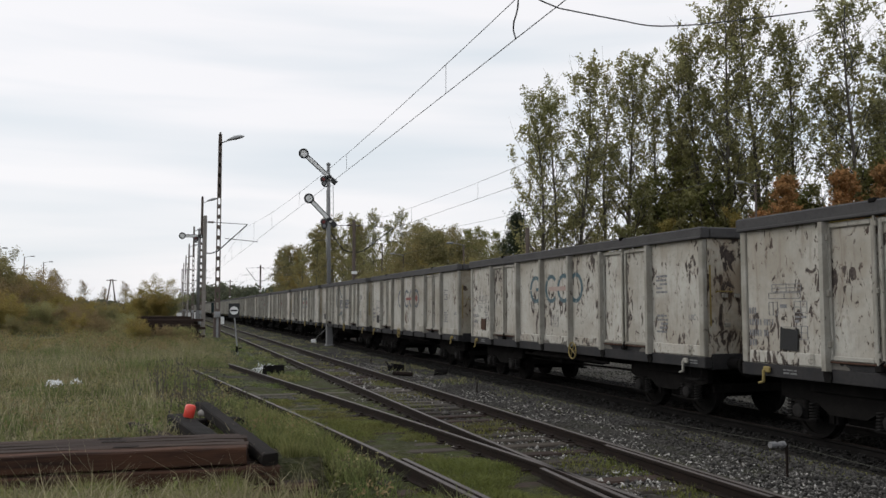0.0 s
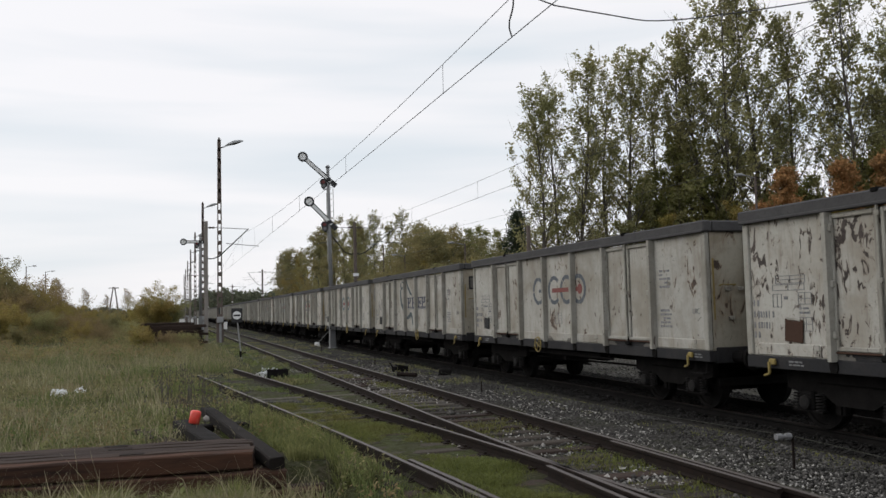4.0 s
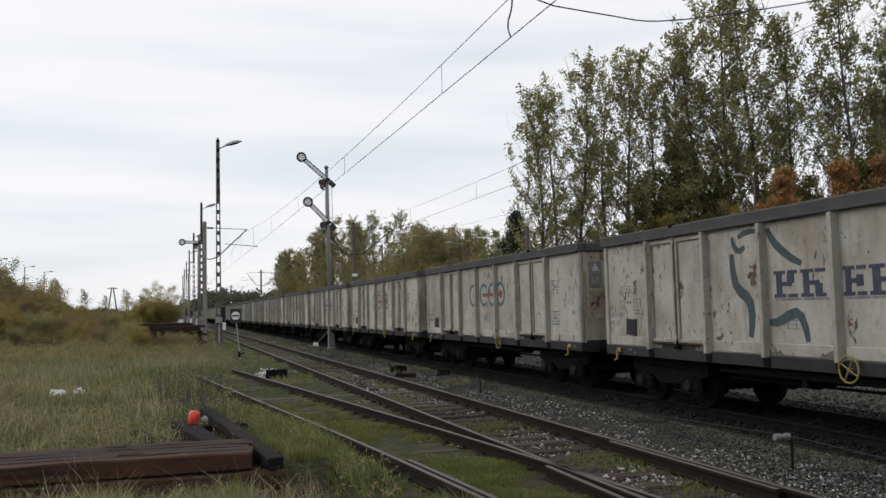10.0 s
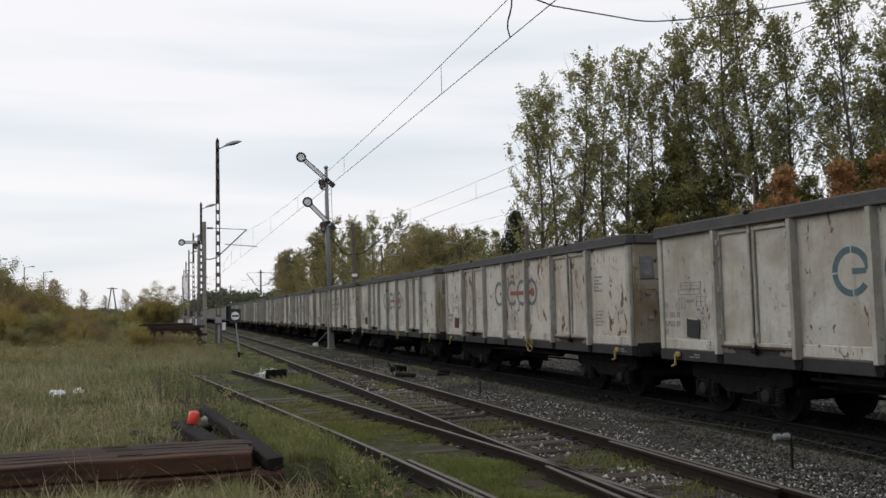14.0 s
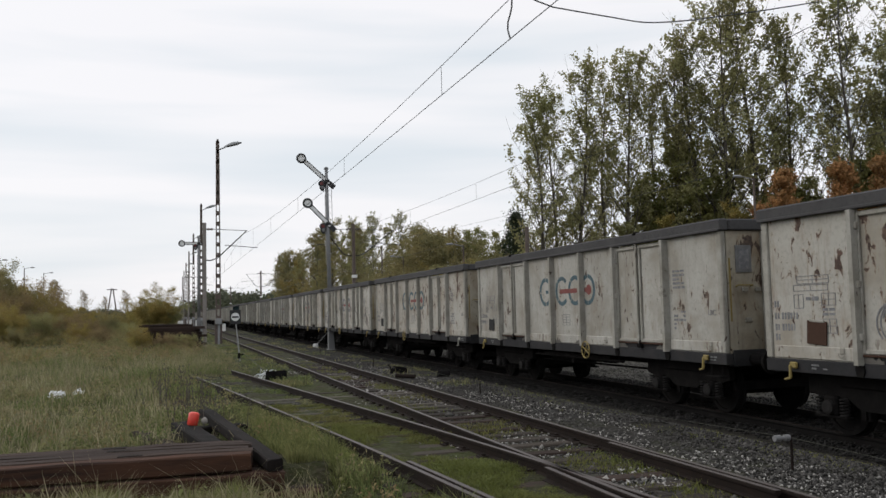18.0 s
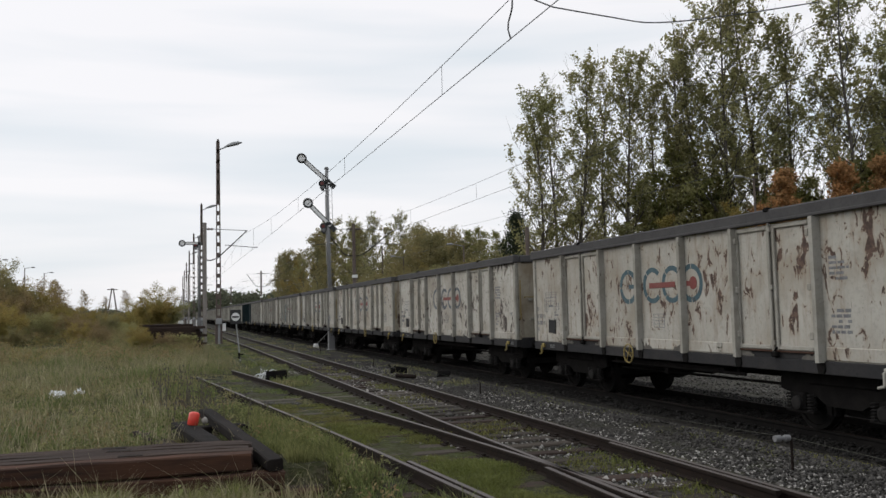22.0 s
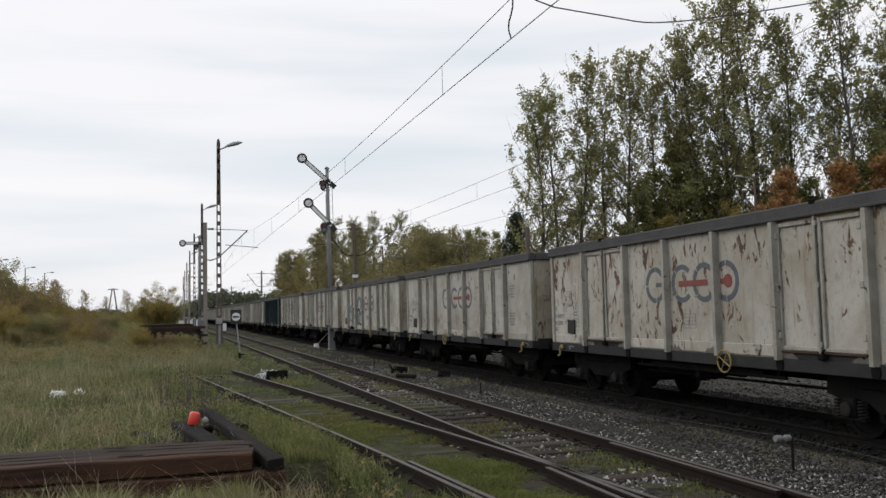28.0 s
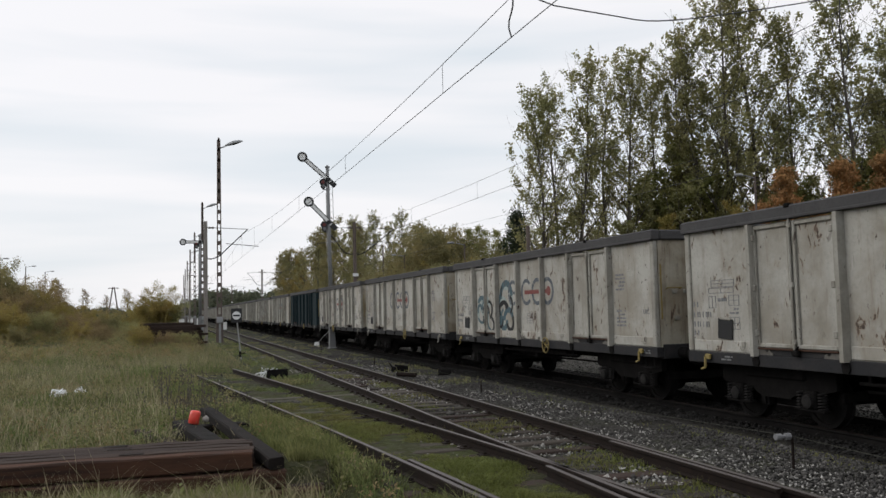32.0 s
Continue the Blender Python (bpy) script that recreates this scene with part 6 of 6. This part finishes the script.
def meadow(y0, y1, tall=1.0, clear=0.25):
    def where(rng, n):
        y = y0 + (y1 - y0) * rng.random(n) ** 1.35
        left = -0.36 * y - 2.0
        right = np.array([stub_x(q) - 0.75 - clear if q < 30 else 2.6 for q in y])
        x = left + (right - left) * rng.random(n)
        clump = np.array([noise.noise((a * 0.7, b * 0.7, 5.0)) for a, b in zip(x, y)])
        fine = np.array([noise.noise((a * 2.6, b * 2.6, 9.0)) for a, b in zip(x, y)])
        ok = (rng.random(n) < 0.75 + 0.6 * clump + 0.5 * fine)
        on_stack = (x > -3.4) & (x < 2.0) & (y > 9.0) & (y < 12.9)
        bare = np.exp(-((x + 1.0) / 1.5) ** 2 - ((y - 19.6) / 1.7) ** 2) + np.exp(-((x + 0.3) / 0.8) ** 2 - ((y - 15.2) / 0.9) ** 2)
        ok &= rng.random(n) > 0.85 * bare
        ok &= ~on_stack
        z = np.array([ground_z(a, b) for a, b in zip(x, y)])
        k = np.clip(0.75 + 0.9 * clump + 0.5 * fine, 0.2, 1.8) * tall * (1 - 0.6 * np.clip(bare, 0, 1))
        return np.stack([x, y, z], 1)[ok], k[ok]
    return where


def fringe(x0, x1, y0, y1, gap=0.0):
    """Feet of moss and short grass on the beds, in patches."""
    def where(rng, n):
        y = y0 + (y1 - y0) * rng.random(n) ** 1.3
        x = np.array([x0(q) for q in y]) + rng.random(n) * np.array([x1(q) - x0(q) for q in y])
        patch = np.array([noise.noise((a * 0.8, b * 0.55, 12.0)) + 0.5 * noise.noise((a * 2.5, b * 2.2, 4.0)) for a, b in zip(x, y)])
        ok = patch > gap
        return np.stack([x, y, -0.19 - np.array([lower(q) for q in x])], 1)[ok], np.clip(0.6 + patch, 0.4, 1.4)[ok]
    return where


blades("meadow_grass", 170000, meadow(7.5, 60), (0.14, 0.46), 0.006, GRASS, 1, "rough green and brown autumn meadow grass", 0.6)
blades("dry_grass", 52000, meadow(7.5, 60, clear=1.5), (0.24, 0.66), 0.005, STRAW, 2, "dry straw-coloured stalks standing in the meadow", 0.42)
def front(x0, x1, y0, y1, gap):
    """Feet of the tufts in the dip before the stack."""
    def where(rng, n):
        x, y = rng.uniform(x0, x1, n), rng.uniform(y0, y1, n)
        k = np.array([noise.noise((a * 2.2, b * 1.5, 8.0)) for a, b in zip(x, y)])
        z = np.array([-0.2 - hollow(a, b) for a, b in zip(x, y)])
        ok = (k > gap) & ~((x < np.where(y < 11.75, 2.0, 1.5)) & (y > 10.95) & (y < 12.6)) & (x < np.array([stub_x(q) - 0.92 for q in y]))
        return np.stack([x, y, z], 1)[ok], (np.clip(0.85 + 1.1 * k, 0.4, 1.5) * np.where((y < 10.97) & (x < -0.5), 1.35, 1.0))[ok]
    return where


blades("front_grass", 34000, front(-3.4, 0.75, 10.0, 10.97, -0.30), (0.20, 0.46), 0.006, FRESH, 3, "long green grass growing up before the old timbers", 0.5)
blades("side_grass", 22000, front(1.35, 2.75, 11.0, 18.0, -0.5), (0.10, 0.34), 0.005, FRESH, 13, "fresh green grass between the timbers and the rail", 0.45)
blades("front_stalks", 240, front(-2.6, 1.9, 10.2, 10.9, -0.6), (0.45, 0.85), 0.004, STRAW, 6, "pale dry stalks in front of the old timbers", 0.5)
blades("stub_end_moss", 26000, fringe(lambda y: stub_x(y) - 0.95, lambda y: stub_x(y) + 0.70, 18, 32, 0.12), (0.04, 0.14), 0.006, GRASS, 14, "thin moss and weeds at the end of the stub track", 0.7)
blades("stub_moss", 100000, fringe(lambda y: stub_x(y) - 0.95, lambda y: stub_x(y) + 0.70, 6, 19, -0.22), (0.04, 0.17), 0.006, MOSS, 4, "short bright green moss and grass in the stub track", 0.7)
blades("loop_moss", 26000, fringe(lambda y: stub_x(y) + 0.85 if y < 13 else loop_x(y) - 0.7 if y > 18 else stub_x(y) + 0.9, lambda y: loop_x(y) + 0.65, 6, 60, 0.12), (0.04, 0.12), 0.007, MOSS, 5, "patches of moss between the siding rails", 0.7)
blades("verge_grass", 14000, fringe(lambda y: loop_x(y) - 2.2, lambda y: loop_x(y) - 0.85, 24, 110, -0.1), (0.06, 0.25), 0.009, GRASS, 7, "short grass along the siding", 0.5)
blades("cess_moss", 5000, fringe(lambda y: loop_x(y) + 2.2, lambda y: main_x(y) - 2.3, 7, 40, 0.05), (0.02, 0.07), 0.006, MOSS, 15, "thin moss on the dark grit between the tracks", 0.8)
blades("cess_grass", 9000, fringe(lambda y: loop_x(y) + 1.1, lambda y: main_x(y) - 2.0, 20, 110, 0.15), (0.04, 0.16), 0.008, GRASS, 8, "thin weeds on the cinders between the tracks", 0.6)


def weeds():
    rng = np.random.default_rng(31)
    for name, mat, n, hi in (("brown_weeds", LEAF_BROWN, 2600, 1.25), ("green_weeds", GRASS, 3000, 1.0), ("yellow_weeds", LEAF_YELLOW, 450, 1.1)):
        y = 40 + 56 * rng.random(n) ** 0.9
        x = (-0.36 * y - 3) + (np.where(y < 52, 1.4, 1.0) + 0.36 * y + 3) * rng.random(n)
        ok = np.array([noise.noise((a * 0.16, b * 0.10, len(name))) for a, b in zip(x, y)]) > -0.05
        k = (0.4 + 0.6 * (y - 40) / 50)
        c = np.stack([x, y, GROUND_Z + hi * k * rng.random(n)], 1)[ok]
        v, f = leaf_cloud(rng, c, (0.24 * k + 0.06)[ok], 34, 0.042)
        tagged(new(name, flat_mesh(name, v, f, mat)), name.replace("_", " ") + " and low scrub spread over the meadow", "weeds", kind="stuff")


weeds()


def near_weeds():
    """Broad-leaved weeds close by, and dark dead stalks with seed heads."""
    rng = np.random.default_rng(41)
    for name, mat, n, hi, sz in (("leafy_weeds", GRASS, 2000, 0.30, 0.03), ("brown_litter_weeds", LEAF_BROWN, 1500, 0.22, 0.024)):
        y = 8.5 + 24 * rng.random(n) ** 1.2
        right = np.array([stub_x(q) - 1.0 for q in y])
        x = (-0.36 * y - 2) + (right + 0.36 * y + 2) * rng.random(n)
        ok = (np.array([noise.noise((a * 0.5, b * 0.4, len(name))) for a, b in zip(x, y)]) > 0.0) & ~((x > -3.4) & (x < 2.0) & (y > 9.0) & (y < 12.9))
        c = np.stack([x, y, GROUND_Z + hi * rng.random(n)], 1)[ok]
        v, f = leaf_cloud(rng, c, np.full(len(c), 0.10), 22, sz)
        tagged(new(name, flat_mesh(name, v, f, mat)), name.replace("_", " ") + " among the meadow grass", "weeds", kind="stuff")
    g = Geo()
    for _ in range(46):
        y = rng.uniform(14.5, 24)
        x = rng.normal(0.0, 0.35) + 0.6 - (y - 14) * 0.08
        h = rng.uniform(0.35, 0.95)
        top = Vector((x + rng.normal(0, .06), y + rng.normal(0, .06), GROUND_Z + h))
        g.rope([(x, y, GROUND_Z), Vector((x, y, GROUND_Z)).lerp(top, 0.5) + Vector((rng.normal(0, .02), 0, 0)), top], [0.009, 0.007, 0.004], 4)
        for k in range(4):
            p = Vector((x, y, GROUND_Z)).lerp(top, 0.55 + 0.14 * k)
            g.turned((p.x + rng.normal(0, .03), p.y, p.z), [(-0.025, 0.006), (0.0, 0.018), (0.025, 0.005)], 5, "z")
    tagged(part("dead_stalks", g, BARK), "dark dead weed stalks with seed heads", "weeds", kind="stuff")


near_weeds()


def stones(name, n, x0, x1, y0, y1, size, seed, label, gap=-1.0, z=-0.195):
    """Broken ballast stones scattered between two lines."""
    rng = np.random.default_rng(seed)
    base = np.array([(1, 0, 0), (-1, 0, 0), (0, 1, 0), (0, -1, 0), (0, 0, 1), (0, 0, -1)], float)
    tri = np.array([(0, 2, 4), (2, 1, 4), (1, 3, 4), (3, 0, 4), (2, 0, 5), (1, 2, 5), (3, 1, 5), (0, 3, 5)])
    y = y0 + (y1 - y0) * rng.random(n) ** 1.7
    x = np.array([x0(q) for q in y]) + rng.random(n) * np.array([x1(q) - x0(q) for q in y])
    pt = np.array([noise.noise((a * 0.7, b * 0.5, seed * 3.0)) + 0.4 * noise.noise((a * 2.2, b * 2.0, 1.0)) for a, b in zip(x, y)])
    ok = pt > gap
    x, y = x[ok], y[ok]
    m = len(x)
    s = size * rng.lognormal(0, 0.35, (m, 1, 1))
    v = base[None] * rng.uniform(0.55, 1.15, (m, 6, 1)) + rng.normal(0, 0.16, (m, 6, 3))
    a = rng.uniform(0, 2 * np.pi, m)
    rot = np.zeros((m, 3, 3))
    rot[:, 0, 0], rot[:, 0, 1], rot[:, 1, 0], rot[:, 1, 1], rot[:, 2, 2] = np.cos(a), -np.sin(a), np.sin(a), np.cos(a), 0.7
    v = np.einsum("mij,mkj->mki", rot, v) * s
    v += np.stack([x, y, z - np.array([lower(q) for q in x]) + s[:, 0, 0] * 0.35], 1)[:, None]
    f = (np.arange(m)[:, None, None] * 6 + tri[None]).reshape(-1, 3)
    return tagged(new(name, flat_mesh(name, v.reshape(-1, 3), f, STONE)), label, "ballast", kind="stuff")


def cess(y):
    return loop_x(y) + 0.88


stones("cess_grit", 24000, lambda y: cess(y) + 1.9, lambda y: main_x(y) - 1.9, 5, 40, 0.016, 11, "fine dark grit beside the running track", -0.4)
stones("cess_ballast", 48000, cess, lambda y: cess(y) + 2.5 - 0.02 * y, 5, 40, 0.0175, 1, "loose grey ballast stones between the tracks", -0.55)
stones("pale_ballast", 9000, cess, lambda y: cess(y) + 2.1 - 0.02 * y, 5, 36, 0.0165, 6, "pale chips among the ballast between the tracks", -0.1).data.materials[0] = STONE_PALE
stones("loop_ballast", 16000, lambda y: stub_x(y) + 0.9 if y < 18 else loop_x(y) - 1.2, lambda y: loop_x(y) + 0.7, 6, 40, 0.022, 2, "grey ballast stones between the siding rails", -0.25, -0.19)
stones("pale_loop_ballast", 3200, lambda y: stub_x(y) + 0.9 if y < 18 else loop_x(y) - 1.2, lambda y: loop_x(y) + 0.7, 6, 40, 0.024, 7, "pale chips between the siding rails", 0.05, -0.175).data.materials[0] = STONE_PALE
stones("stub_ballast", 500, lambda y: stub_x(y) - 0.6, lambda y: stub_x(y) + 0.7, 6, 32, 0.026, 3, "few pale stones in the stub track", 0.18, -0.175).data.materials[0] = STONE_PALE
stones("stub_end_ballast", 4500, lambda y: stub_x(y) - 0.8, lambda y: stub_x(y) + 1.1, 19, 32, 0.024, 8, "grey stones at the end of the stub track", -0.2, -0.175)
# this strip carries the wagons' shadow in its stone colour, besides the soot
stones("dark_ballast", 32000, lambda y: main_x(y) - 1.6, lambda y: main_x(y) + 2.3, 5, 40, 0.024, 4, "ballast round the running rails, dark with soot and painted-in train shade", -0.7, -0.15).data.materials[0] = STONE_DARK
stones("far_ballast", 16000, lambda y: main_x(y) + 2.4, lambda y: main_x(y) + 7.5, 8, 60, 0.035, 5, "pale gravel on the far side of the train", -0.5).data.materials[0] = STONE_FAR


def motions():
    c = (-35.37102, -69.47321, -8.18117, -0.30878, 1.65565, 0.46705, -0.81281)
    far_end = lambda t: sum(k * (t / 16 - 1) ** i for i, k in enumerate(c))

    def wagon_pose(k, t):
        y = far_end(t) + k * PITCH - HALF
        ya, yb = y - 4.5, y + 4.5
        xa, xb = main_x(ya), main_x(yb)
        return pose((xa + xb) / 2, y, 0, 0, 0, -math.degrees(math.atan2(xb - xa, 9.0)))

    for k, w in wagons.items():
        walk(w, [(t, wagon_pose(k, t)) for t in np.arange(0, 32.01, 0.5)])
        if k > 12:
            continue
        for o in w.children_recursive:
            if o.name.startswith("wheelset"):
                p = o.matrix_basis.translation.copy()
                walk(o, [(t, pose(*p, math.degrees((far_end(0) - far_end(t)) / WHEEL_R), 0, 0)) for t in np.arange(0, 32.01, 0.1)])


motions()
